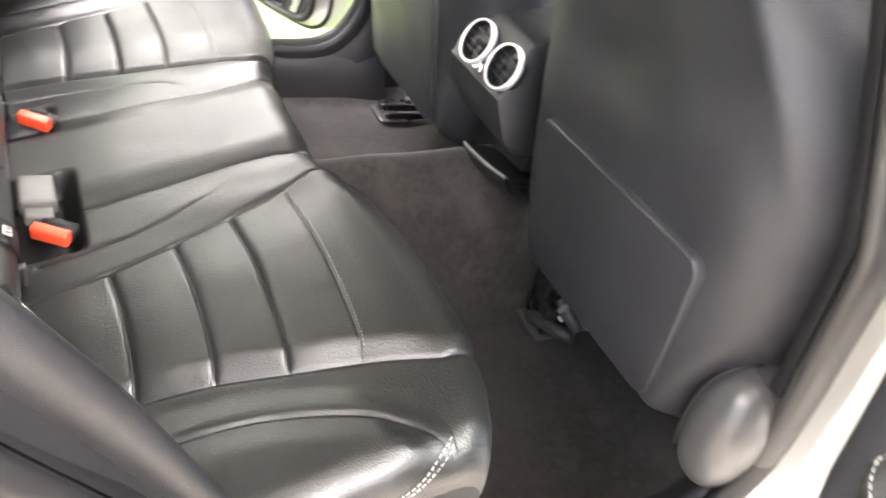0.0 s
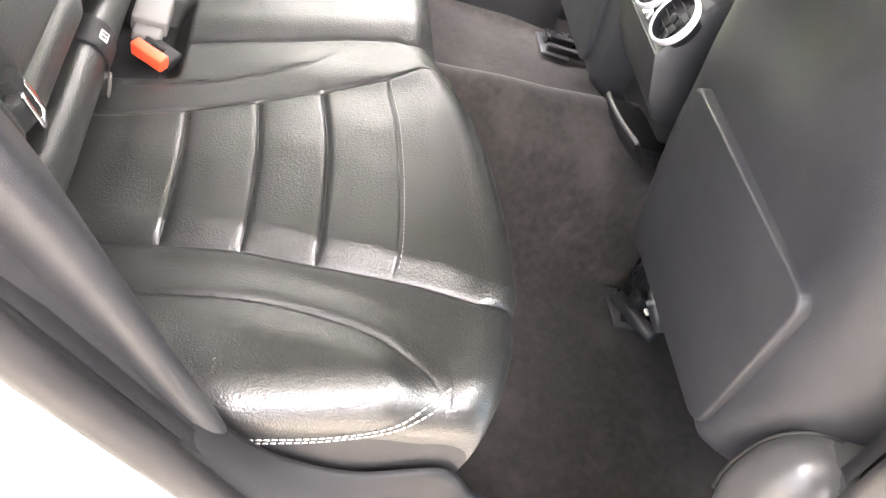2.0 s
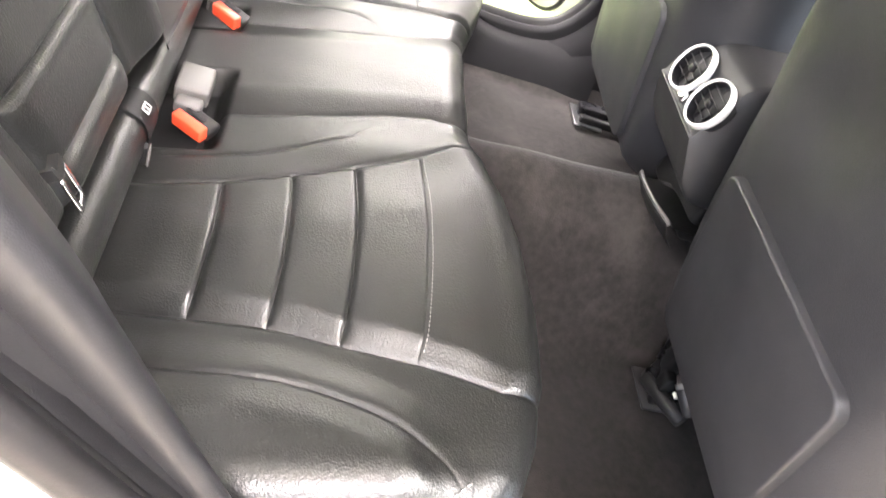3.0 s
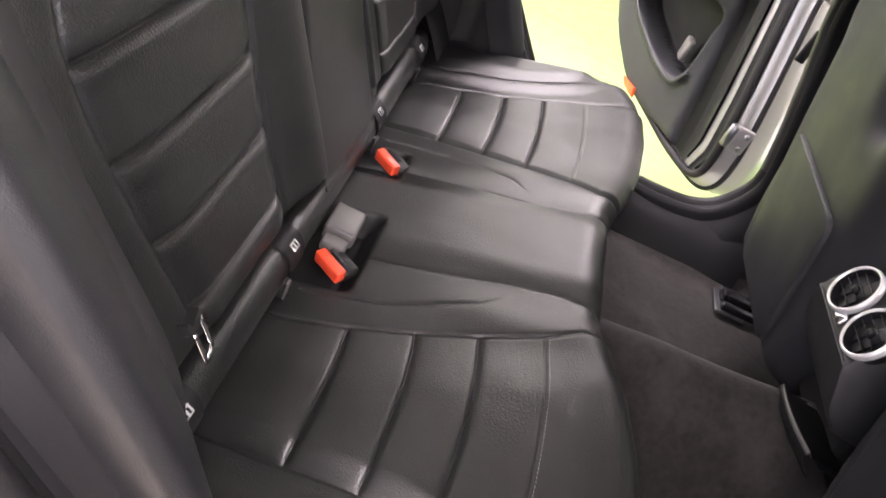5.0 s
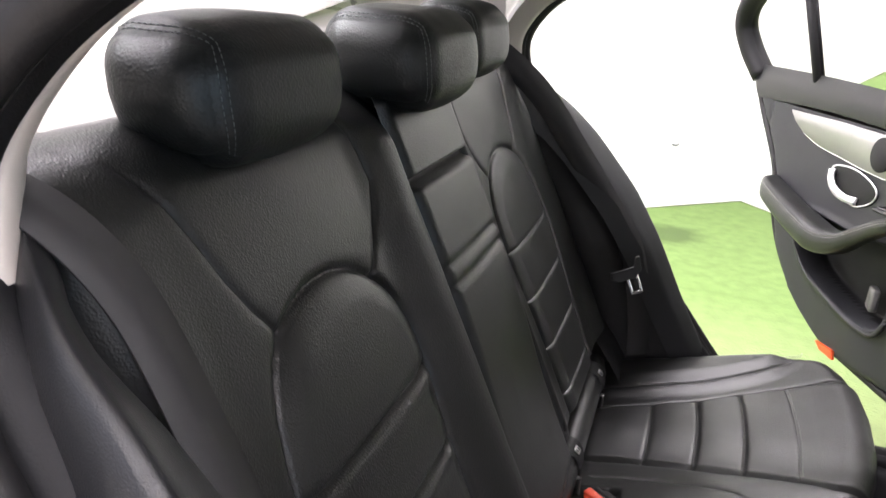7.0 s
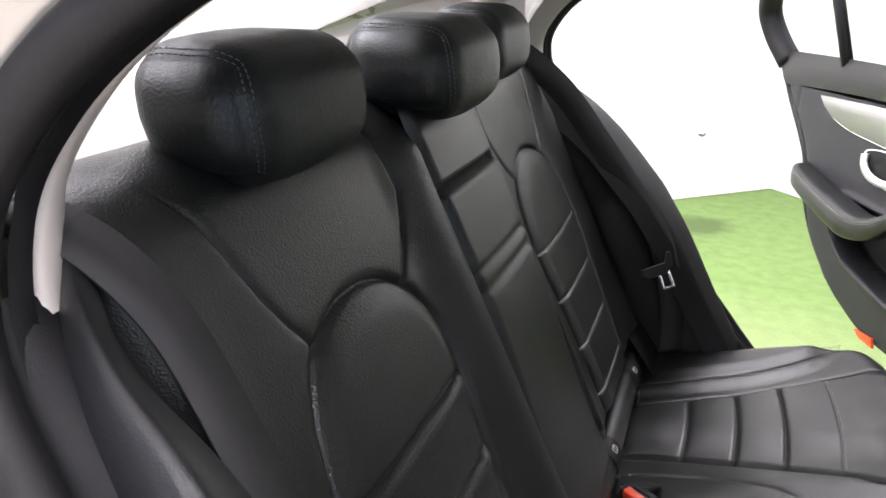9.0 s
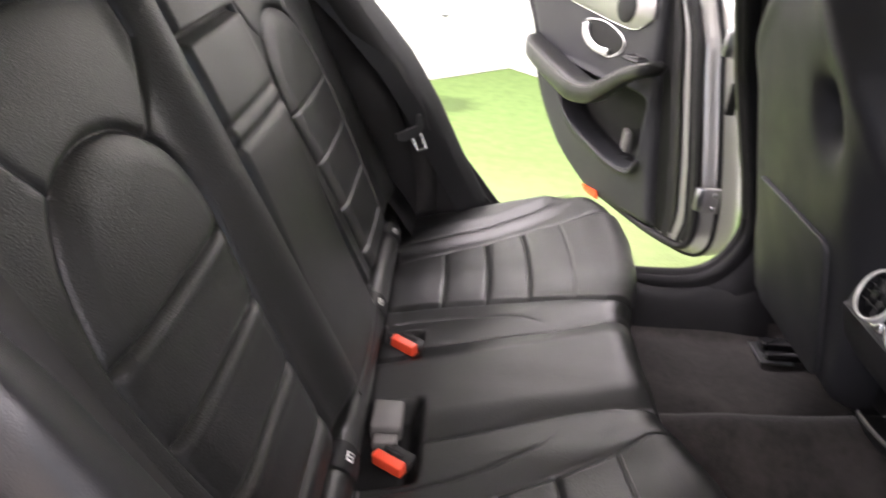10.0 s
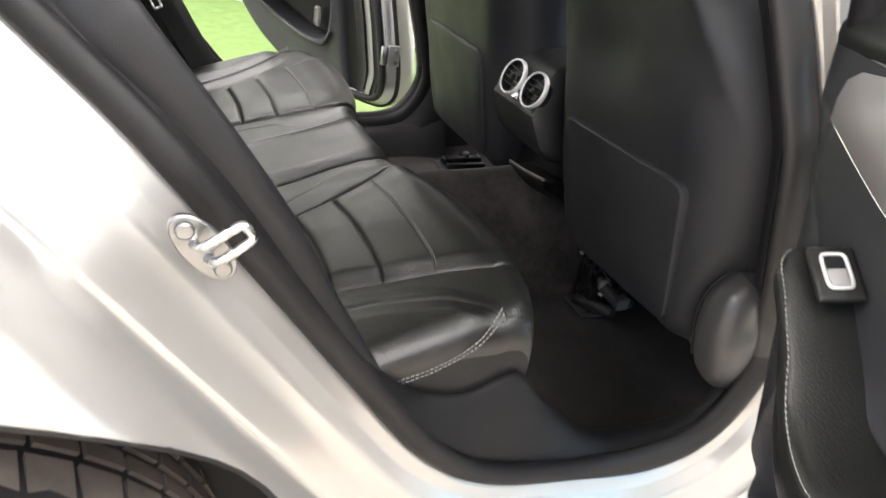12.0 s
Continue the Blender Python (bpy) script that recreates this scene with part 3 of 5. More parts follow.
# unseen cabin front added to block light: dashboard, bulkhead, painted scuttle under the windscreen
def dash(i, j):
    y, q = YC - 0.70 + 1.40 * i / 30, j / 16
    prof = spline([(1.62, 0.30), (1.60, 0.62), (1.58, 0.86), (1.60, 0.95), (1.68, 0.99), (1.85, 0.985), (2.05, 0.96), (2.06, 0.30)], 17)
    x, z = prof[j]
    return x, y, z


tagged(part("dashboard", flip(grid(dash, 31, 17)), VINYL), "unseen dark dashboard added to block light from the front of the cabin", "dashboard", "", "structure")
tagged(part("floor_front", grid(lambda i, j: (1.28 + 0.40 * i / 8, YC - 0.70 + 1.40 * j / 20, 0.325), 9, 21), CARPET), "dark carpet added in the unseen front footwells", "carpet", "", "structure")

# roof lining, rear shelf and rear window
def roof(i, j):
    x, f = -0.30 + 1.64 * i / 40, -1 + 2 * j / 40
    drop = 0.35 * max(0.0, 0.12 - x) ** 1.2
    return x, YC + f * 0.585, 1.385 - drop * f * f + (0.055 - 0.08 * max(0.0, -x)) * (1 - f * f)


ob = part("ceiling_lining", flip(grid(roof, 41, 41)), HEADLINER)
tagged(ob, "light grey cloth roof lining", "headliner", "", "structure")
ob = part("roof_skin", grid(lambda i, j: (lambda p: (p[0], YC + (p[1] - YC) * 1.02, p[2] + 0.03))(roof(i, j)), 41, 41), PAINT)
tagged(ob, "silver painted car roof", "car roof", "", "structure")
ob = part("rear_shelf", box(-0.56, YC, 1.140, 0.52, 1.16, 0.03, 0.012, 3), SHELF_CLOTH)
tagged(ob, "pale grey cloth rear shelf behind the seat backs", "rear shelf")
window = thing("rear_window", (-0.78, YC, 1.16), "sloping clear rear window in a dark surround", "window")
def pane(i, j):
    f, g = i / 12, -1 + 2 * j / 16
    return -0.80 + 0.49 * f + 0.03 * g * g * (1 - f), YC + g * (0.58 - 0.02 * f), 1.16 + 0.105 * f + (0.03 + 0.115 * f) * (1 - g * g)
glass = part("pane", grid(pane, 13, 17), GLASS, window)
glass.visible_shadow = False
for side in (-1, 1):
    def cp(i, j):
        f, g = i / 10, j / 10
        return -0.80 + 0.575 * f, YC + side * (0.60 - 0.03 * g + 0.025 * f), (1.14 + 0.0 * f) * (1 - g) + g * (1.165 + 0.20 * min(1, max(0.0, f * 1.25 - 0.11)))
    data = grid(cp, 11, 11)
    ob = part("trim_rear_pillar", data if side > 0 else flip(data), HEADLINER)
    tagged(ob, "light grey rear pillar trim", "trim", "", "structure")
# tail of the car under the window, closing the boot
ob = part("boot_lid", box(-1.25, YC, 1.02, 0.90, 1.30, 0.10, 0.04, 3), PAINT)
tagged(ob, "silver painted boot lid", "boot lid")


# ---- rear bench ----
def cushion_front(v):
    return np.interp(v, [0, 0.08, 0.13, 0.19, 0.25, 0.32, 0.43, 0.52, 0.585, 0.63, 0.66, 0.70],
                     [0.480, 0.482, 0.487, 0.501, 0.520, 0.533, 0.541, 0.538, 0.527, 0.511, 0.498, 0.48])


INNER = [(0.06, 0.262), (0.10, 0.262), (0.172, 0.253), (0.25, 0.236), (0.328, 0.216), (0.405, 0.190), (0.46, 0.158), (0.50, 0.13)]
OUTER = [(0.06, 0.452), (0.10, 0.455), (0.175, 0.463), (0.254, 0.472), (0.329, 0.492), (0.405, 0.512), (0.47, 0.535), (0.52, 0.56)]
PIPING = [(0.06, 0.522), (0.12, 0.528), (0.19, 0.532), (0.28, 0.543), (0.365, 0.575), (0.412, 0.608), (0.436, 0.634), (0.449, 0.660), (0.453, 0.69)]
SWOOP = [(0.10, 0.207), (0.144, 0.204), (0.205, 0.196), (0.257, 0.181), (0.311, 0.159), (0.345, 0.130), (0.358, 0.116)]
MIDDLE = [(0.09, 0.118), (0.2, 0.115), (0.36, 0.103), (0.42, 0.104), (0.46, 0.118), (0.49, 0.14)]
INNER, OUTER, PIPING = ([tuple(p) for p in spline(line, 60)] for line in (INNER, OUTER, PIPING))
CHANNELS = (0.173, 0.253, 0.328, 0.405)


def cushion_height(x, y):
    v = np.abs(y - YC)
    z = 0.568 + 0.286 * (x - 0.171)
    vi = np.interp(x, *np.array(INNER).T)
    vo = np.interp(x, *np.array(OUTER).T)
    vp = np.interp(x, *np.array(PIPING).T)
    pad = (0.35 * step(v, vi, vi + 0.012) + 0.65 * step(v, vi, vi + 0.11)) * (1 - step(v, vo - 0.03, vo))
    front_roll = 1 - step(x, 0.44, 0.50)
    h = 0.0125 * pad * (0.4 + 0.6 * front_roll)
    edges = (0.085,) + CHANNELS
    for k, c in enumerate(CHANNELS):
        bow = c + 0.006 * (1 - ((v - (vi + vo) / 2) / 0.13) ** 2)
        deep, wide = (0.0064, 0.0030) if k < 3 else (0.0018, 0.0016)
        h = h - deep * crease(x - bow, wide) * step(v, vi - 0.004, vi + 0.008) * (1 - step(v, vo - 0.016, vo + 0.004))
        mid = (edges[k] + c) / 2
        h = h + 0.003 * bell(x - mid, 0.032) * pad
    h = h - 0.0036 * crease(v - vi, 0.0028) * step(x, 0.07, 0.10) - 0.0056 * crease(v - vo, 0.0030)
    # strip up to the piping, then the raised side bolster
    between = step(v, vo, vo + 0.02)
    h = h + 0.010 * between * step(v, vp - 0.05, vp - 0.004) * (1 - 0.8 * step(x, 0.38, 0.445))
    ease = 1 - 0.85 * step(x, 0.38, 0.445)
    h = h - 0.0056 * crease(v - vp, 0.0030) * (v > 0.4) * ease
    h = h + 0.009 * step(v, vp, vp + 0.045) * ease
    # middle seat
    sw = near(x, v, SWOOP)
    md = near(x, v, MIDDLE)
    h = h - 0.0030 * crease(sw, 0.0028) * (1 - step(x, 0.30, 0.358)) - 0.0030 * crease(md, 0.0028)
    h = h + 0.010 * (1 - step(v, 0.06, 0.118)) + 0.006 * bell(v - 0.175, 0.035) * step(x, 0.2, 0.34)
    # wells of the buckles
    for by, x1, hw in ((-0.085, 0.150, 0.065), (0.150, 0.140, 0.030)):
        well = step(x, 0.02, 0.03) * (1 - step(x, x1 - 0.012, x1 + 0.012)) * (1 - step(np.abs(y - by), hw, hw + 0.022))
        h = h - 0.040 * well
    h = h + 0.0004 * np.sin(x * 37 + 3 * np.sin(y * 21)) * np.sin(y * 29 + 1.3)
    h = h - 0.011 * step(y, 0.16, 0.30)  # the far seat is a little more sunken
    return z + h


SIDE_W = 0.622 + 0.045 * math.pi / 2 + 0.012


def cushion_sheet(ws):
    xd = [np.linspace(0.03, 0.55, 220)] + [np.arange(c - 0.004, c + 0.012, 0.0009) for c in CHANNELS]
    dense = np.sort(np.concatenate(xd))
    rows = []
    for w in ws:
        a, s = abs(w), (1 if w > 0 else -1)
        r = 0.045
        flat = 0.622
        if a <= flat:
            v, drop_side = a, 0.0
        elif a <= flat + r * math.pi / 2:
            q = (a - flat) / r
            v, drop_side = flat + r * math.sin(q), r * (1 - math.cos(q))
        else:
            v, drop_side = flat + r, r + (a - flat - r * math.pi / 2)
        y = YC + s * v
        xf = float(cushion_front(v))
        rr = 0.05
        row = []
        end = xf - rr
        xs = np.where(dense > 0.42, 0.42 + (dense - 0.42) * (end - 0.42) / 0.13, dense)
        zs = cushion_height(xs, np.full_like(xs, y)) - drop_side
        row += list(zip(xs, zs))
        x0, z0 = xs[-1], zs[-1]
        for q in np.linspace(0, 1, 15)[1:]:
            ang = q * radians(97)
            row.append((x0 + rr * math.sin(ang), z0 + 0.286 * rr * math.sin(ang) - rr * (1 - math.cos(ang))))
        x1, z1 = row[-1]
        for q in np.linspace(0, 1, 13)[1:]:
            row.append((x1 - 0.035 * q + 0.012 * math.sin(q * math.pi), z1 + (0.345 - z1) * q))
        rows.append([(x, y, max(z, 0.345)) for x, z in row])
    return grid(lambda i, j: rows[i][j], len(rows), len(rows[0]))


bench = thing("rear_bench_seat", (0.25, YC, 0.33), "black leather rear bench seat with stitched channels and bolsters", "car seat")
part("gap_lining", box(-0.032, YC, 0.535, 0.06, 1.22, 0.19, 0.01), DARK_SIDE, bench, "dull black lining behind the cushion")
part("seat_cushion", flip(cushion_sheet(np.linspace(-SIDE_W, SIDE_W, 1001))), LEATHER, bench)
for s in (-1, 1):
    part("cushion_side", flip(cushion_sheet(np.sort(s * np.linspace(SIDE_W, 0.84, 30)))), DARK_SIDE, bench, "dull black side panel of the seat cushion")


def on_cushion(x, y, lift=0.0008):
    return (x, y, float(cushion_height(np.array([x]), np.array([y]))[0]) + lift)


# black plastic trays in the wells of the buckles
for by, x1, hw in ((-0.085, 0.150, 0.065), (0.150, 0.140, 0.030)):
    tray_sheet = grid(lambda i, j: on_cushion(0.036 + (x1 - 0.020 - 0.036) * i / 14, by - hw + 2 * hw * j / 20, 0.0025), 15, 21)
    part("buckle_well", tray_sheet, BUCKLE_BLACK, bench, "black plastic well of a belt buckle")

# double contrast stitching round the ends of the bolsters, single stitching in the channels
for s in (-1, 1):
    def end_line(drop):
        pts = []
        for x, z in ((0.255, 0.562), (0.30, 0.572), (0.341, 0.583), (0.378, 0.600), (0.408, 0.619), (0.434, 0.638), (0.452, 0.651)):
            v = 0.66
            for _ in range(6):
                top = float(cushion_height(np.array([x]), np.array([YC + s * v]))[0])
                fall = min(max(top - (z - drop), 0.002), 0.045)
                v = 0.622 + math.sqrt(0.045 ** 2 - (0.045 - fall) ** 2)
            pts.append((x, YC + s * (v + 0.0012), z - drop + (0.0012 if fall < 0.03 else 0)))
        return spline(pts, 60)
    part("stitching", stitches(end_line(0.0), 0.0050, 0.002, 0.0009), THREAD, bench, "pale double contrast stitching")
    part("stitching", stitches(end_line(0.0065), 0.0050, 0.002, 0.0009), THREAD, bench, "pale double contrast stitching")
    x = CHANNELS[3]
    line = [on_cushion(x + 0.006 * (1 - ((v - 0.35) / 0.13) ** 2) + 0.004, YC + s * v, 0.0006) for v in np.linspace(0.20, 0.505, 40)]
    part("stitching", stitches(line, 0.0032, 0.0026, 0.00045), THREAD, bench, "fine pale stitching")

# backrest
ARCHLINE = [(0.425, 0.64), (0.43, 0.70), (0.452, 0.80), (0.467, 0.90), (0.458, 0.955), (0.438, 1.0), (0.405, 1.032), (0.352, 1.048), (0.305, 1.049),
            (0.258, 1.037), (0.215, 1.008), (0.193, 0.97), (0.188, 0.918), (0.200, 0.832), (0.207, 0.74), (0.207, 0.64)]
ARCHLINE = [tuple(p) for p in spline(ARCHLINE, 70)]
SEAM_OUT = [(0.405, 1.032), (0.425, 1.058), (0.440, 1.085), (0.456, 1.124), (0.474, 1.16), (0.492, 1.185), (0.53, 1.195)]
SEAM_IN = [(0.229, 1.020), (0.200, 1.045), (0.180, 1.075), (0.168, 1.10), (0.172, 1.148), (0.185, 1.19)]
RIBS = (0.913, 0.835, 0.757, 0.680)


def inside_arch(v, z):
    lo = np.interp(z, [0.62, 0.74, 0.832, 0.918, 0.97, 1.008, 1.037, 1.049], [0.207, 0.207, 0.2, 0.188, 0.193, 0.215, 0.258, 0.32])
    hi = np.interp(z, [0.62, 0.70, 0.80, 0.90, 0.955, 1.0, 1.032, 1.049], [0.425, 0.43, 0.452, 0.467, 0.458, 0.438, 0.405, 0.33])
    return (v > lo) & (v < hi) & (z < 1.049)


def back_relief(y, z):
    v = np.abs(y - YC)
    d = near(v, z, ARCHLINE)
    inn = inside_arch(v, z)
    calm = 1 - 0.35 * step(v, 0.385, 0.445)
    h = np.where(inn, 0.006 * step(d, 0.0, 0.034) * calm, 0.0)
    h = h - 0.0080 * crease(d, 0.0036) * calm
    for k, c in enumerate(RIBS):
        bow = c + 0.002 * ((v - 0.33) / 0.13) ** 2
        worn = np.where(y < YC, 1.0, 0.55)  # worn only scales the far ribs' depth, flattened to dim their highlights
        h = h - 0.0085 * worn * crease(z - bow, 0.0036 * worn) * inn * step(d, 0.0, 0.006)
        h = h + 0.0022 * (2 * worn - 1.1) * bell(z - bow + 0.011, 0.009) * inn * step(d, 0.002, 0.018)
    h = h - 0.0048 * crease(near(v, z, SEAM_OUT), 0.0028) * (1 - step(v, 0.478, 0.500)) - 0.0048 * crease(near(v, z, SEAM_IN), 0.0028)
    h = h + 0.010 * step(v, 0.48, 0.57) * (1 - step(z, 1.05, 1.19))
    h = h + np.where(y < YC, 0.019 * step(v, 0.098, 0.108) * (1 - step(v, 0.118, 0.200)) * (1 - step(z, 1.12, 1.19)), 0.010 * bell(v - 0.130, 0.030) * (1 - step(z, 1.0, 1.14) * 0.6))
    h = h - 0.001 * (1 - step(v, 0.100, 0.112))
    h = h + 0.0004 * np.sin(y * 31 + 2 * np.sin(z * 17)) * np.sin(z * 27)
    return h


def back_x(z):
    return -0.037 - 0.48 * (z - 0.832)


def back_sheet():
    ys = np.linspace(YC - 0.62, YC + 0.62, 640)
    z1, r = 1.145, 0.085
    zs = np.concatenate([np.sort(np.concatenate([np.linspace(0.615, z1, 300)] + [np.arange(c - 0.009, c + 0.009, 0.0011) for c in RIBS])), z1 + np.linspace(0, radians(118), 44)[1:] * r * 0.90])
    ang = np.maximum(0.0, zs - z1) / (r * 0.90)
    face = np.minimum(zs, z1)
    cs, sn = np.cos(ang), np.sin(ang)
    bx = back_x(face) - r * (1 - cs) * 0.90 - r * sn * 0.433
    bz = face + r * sn * 0.90 - r * (1 - cs) * 0.433
    nx, nz = 0.90 * cs - 0.433 * sn, 0.433 * cs + 0.90 * sn
    rows = []
    for y in ys:
        v = abs(y - YC)
        h = back_relief(np.full_like(zs, y), zs)
        lim = np.interp(zs, [0.5, 0.75, 1.0, 1.10, 1.25], [0.60, 0.60, 0.585, 0.59, 0.60])
        fall = 0.10 * step(v, lim - 0.04, lim + 0.03)
        foot = 0.09 * (1 - step(zs, 0.615, 0.66)) ** 2
        row = list(zip(bx + nx * h - fall * nx - foot, np.full_like(zs, y), bz + nz * h - fall * np.maximum(nz, 0.3)))
        x1, _, zl = row[-1]
        for q in (0.25, 0.5, 0.75, 1.0):
            row.append((x1 - 0.09 * q, y, zl - 0.02 * q))
        rows.append(row)
    return grid(lambda i, j: rows[i][j], len(rows), len(rows[0]))


backrest = part("backrest", flip(back_sheet()), LEATHER, bench)


# folded middle armrest
def armrest_sheet(z0, z1, lift, half_w, lines):
    nu, nv = 40, int((z1 - z0) / 0.005) + 12
    def fn(i, j):
        f = -1 + 2 * i / (nu - 1)
        g = j / (nv - 1)
        z = z0 + (z1 - z0) * g
        y = YC + 0.010 + f * half_w
        edge = 1 - float(step(abs(f), 0.90, 1.0)) ** 2
        end = float(step(g, 0.0, 0.03)) * (1 - float(step(g, 1 - 0.012 / (z1 - z0), 1.0)))
        h = lift * (0.40 + 0.60 * float(step(z, 0.70, 0.95))) * min(edge, 1.0) * (0.35 + 0.65 * end) + 0.004 * (1 - f * f)
        for ln in lines:
            h -= 0.005 * math.exp(-((z - ln) / 0.004) ** 2)
        h += -0.006 * (1 - edge) if f > 0 else 0.010 * (1 - edge)
        return back_x(z) + 0.9 * h, y, z + 0.43 * h
    return flip(grid(fn, nu, nv))


part("armrest", armrest_sheet(0.62, 1.0785, 0.023, 0.112, (0.979, 0.956)), LEATHER, bench, "folded-up black leather middle armrest")
part("middle_pad", armrest_sheet(1.082, 1.178, 0.021, 0.112, ()), LEATHER, bench)

rim_z = np.linspace(0.665, 1.172, 50)
part("armrest_rim", tube([(back_x(z) + 0.006, YC + 0.128, z + 0.003) for z in rim_z], 0.0075, 10), LEATHER, bench, "rounded leather edge beside the armrest")

# headrests
def headrest(y, x, z, w, d=0.114, name="headrest"):
    """A padded block with rounded edges, its front corners seamed."""
    hgt, r = 0.106, 0.037
    half = np.array((d / 2, w / 2, hgt / 2))
    centre = np.array((x - d / 2, y, z))
    def shape(p):
        """A point of the cube [-1, 1] carried onto the padded block."""
        p = np.array(p, float)
        q = p * half
        core = np.clip(q, -(half - r), half - r)
        v = q - core
        n = np.linalg.norm(v)
        if n > 1e-9:
            v = v / n * r
        q = core + v
        q = q + np.array((0.007 * (1 - p[1] ** 2) * (1 - p[2] ** 2) * p[0], 0.012 * (1 - p[2] ** 2) * (1 - 0.6 * p[0] ** 2) * p[1], 0.007 * (1 - p[1] ** 2) * p[2]))
        k = 1 - 0.06 * max(0.0, -q[2] / hgt * 2)
        return centre + np.array((q[0] * k - 0.14 * q[2], q[1] * k, q[2]))
    n = 30
    bm = bmesh.new()
    for ax in range(3):
        for sg in (-1, 1):
            ids = []
            for i in range(n + 1):
                row = []
                for j in range(n + 1):
                    u, v = math.sin((i / n * 2 - 1) * 1.35) / math.sin(1.35), math.sin((j / n * 2 - 1) * 1.35) / math.sin(1.35)
                    p = [0, 0, 0]
                    p[ax], p[(ax + 1) % 3], p[(ax + 2) % 3] = sg, u, v
                    row.append(bm.verts.new(shape(p)))
                ids.append(row)
            for i in range(n):
                for j in range(n):
                    q = [ids[i][j], ids[i + 1][j], ids[i + 1][j + 1], ids[i][j + 1]]
                    bm.faces.new(q if sg > 0 else q[::-1])
    bmesh.ops.remove_doubles(bm, verts=bm.verts, dist=0.00005)
    ob = part(name, bm, HEAD_LEATHER, bench, "black leather headrest")
    for sd in (-1, 1):
        for inset in (0.84, 0.91):
            path = [(1, sd * inset, q) for q in np.linspace(-0.95, 0.95, 20)] + [(q, sd * inset, 1) for q in np.linspace(0.95, -0.9, 20)]
            line = [shape(p) + (shape(p) - centre) / np.linalg.norm(shape(p) - centre) * 0.0003 for p in path]
            part("stitching", stitches(line, 0.0034, 0.0022, 0.0005), THREAD_GREY, ob, "grey double stitching")
    for s in (-1, 1):
        part("post", tube([(x - 0.07, y + s * 0.055, z - hgt / 2 - 0.06), (x - 0.07, y + s * 0.055, z)], 0.006, 10), CHROME, ob)
    return ob


headrest(YC - 0.325, -0.165, 1.216, 0.215)
headrest(YC, -0.125, 1.219, 0.21, 0.135)
headrest(YC + 0.325, -0.165, 1.222, 0.215)

# padded roll at the joint of cushion and backrest, with anchor tags
def roll_sheet(y0, y1):
    n = 60
    def fn(i, j):
        y = y0 + (y1 - y0) * i / (n - 1)
        a = 2 * math.pi * j / 20
        end = 1 - 0.25 * (float(step(abs((i / (n - 1)) * 2 - 1), 0.93, 1.0)))
        r = 0.027 * end
        return 0.052 + r * math.cos(a) * 1.0, y, 0.572 + r * math.sin(a) * 1.25
    return grid(fn, n, 21)


part("padded_roll", roll_sheet(YC - 0.53, YC + 0.55), LEATHER, bench, "padded black leather roll")
for y in (-0.45, -0.172, 0.208, 0.489):
    def flap(i, j):
        a = radians(-60 + 175 * j / 16)
        r = 0.0295
        return 0.052 + r * math.cos(a), y - 0.024 + 0.048 * i / 8, 0.572 + r * math.sin(a) * 1.25
    tab = part("anchor_flap", flip(grid(flap, 9, 17)), DARK_SIDE, bench, "black leather flap over a child seat anchor")
    ang = radians(52)
    c = Vector((0.052 + 0.0305 * math.cos(ang), y, 0.572 + 0.0305 * 1.25 * math.sin(ang)))
    turn = Matrix.Rotation(-radians(90) + ang + radians(3), 4, "Y").inverted()
    part("tag", box(c.x, c.y, c.z, 0.011, 0.016, 0.0015, 0.0004, 1, turn=turn), LABEL_WHITE, tab, "small white printed tag")
    for k in (-0.004, 0.003):
        part("tag_print", box(c.x + 0.0006, c.y + k, c.z + 0.0007, 0.007, 0.0032, 0.0012, 0.0002, 1, turn=turn), PLASTIC, tab)
    part("anchor_slot", box(0.078, y - 0.034, 0.560, 0.012, 0.012, 0.030, 0.003), BUCKLE_BLACK, tab)
    ring = [(0.085, y - 0.034 + a, 0.560 + b) for a, b in ((-0.005, -0.013), (-0.005, 0.013), (0.005, 0.013), (0.005, -0.013))]
    part("anchor_frame", tube(spline(ring, 24, True), 0.0013, 6, closed=True), BUCKLE_GREY, tab, "thin grey frame of the anchor slot")

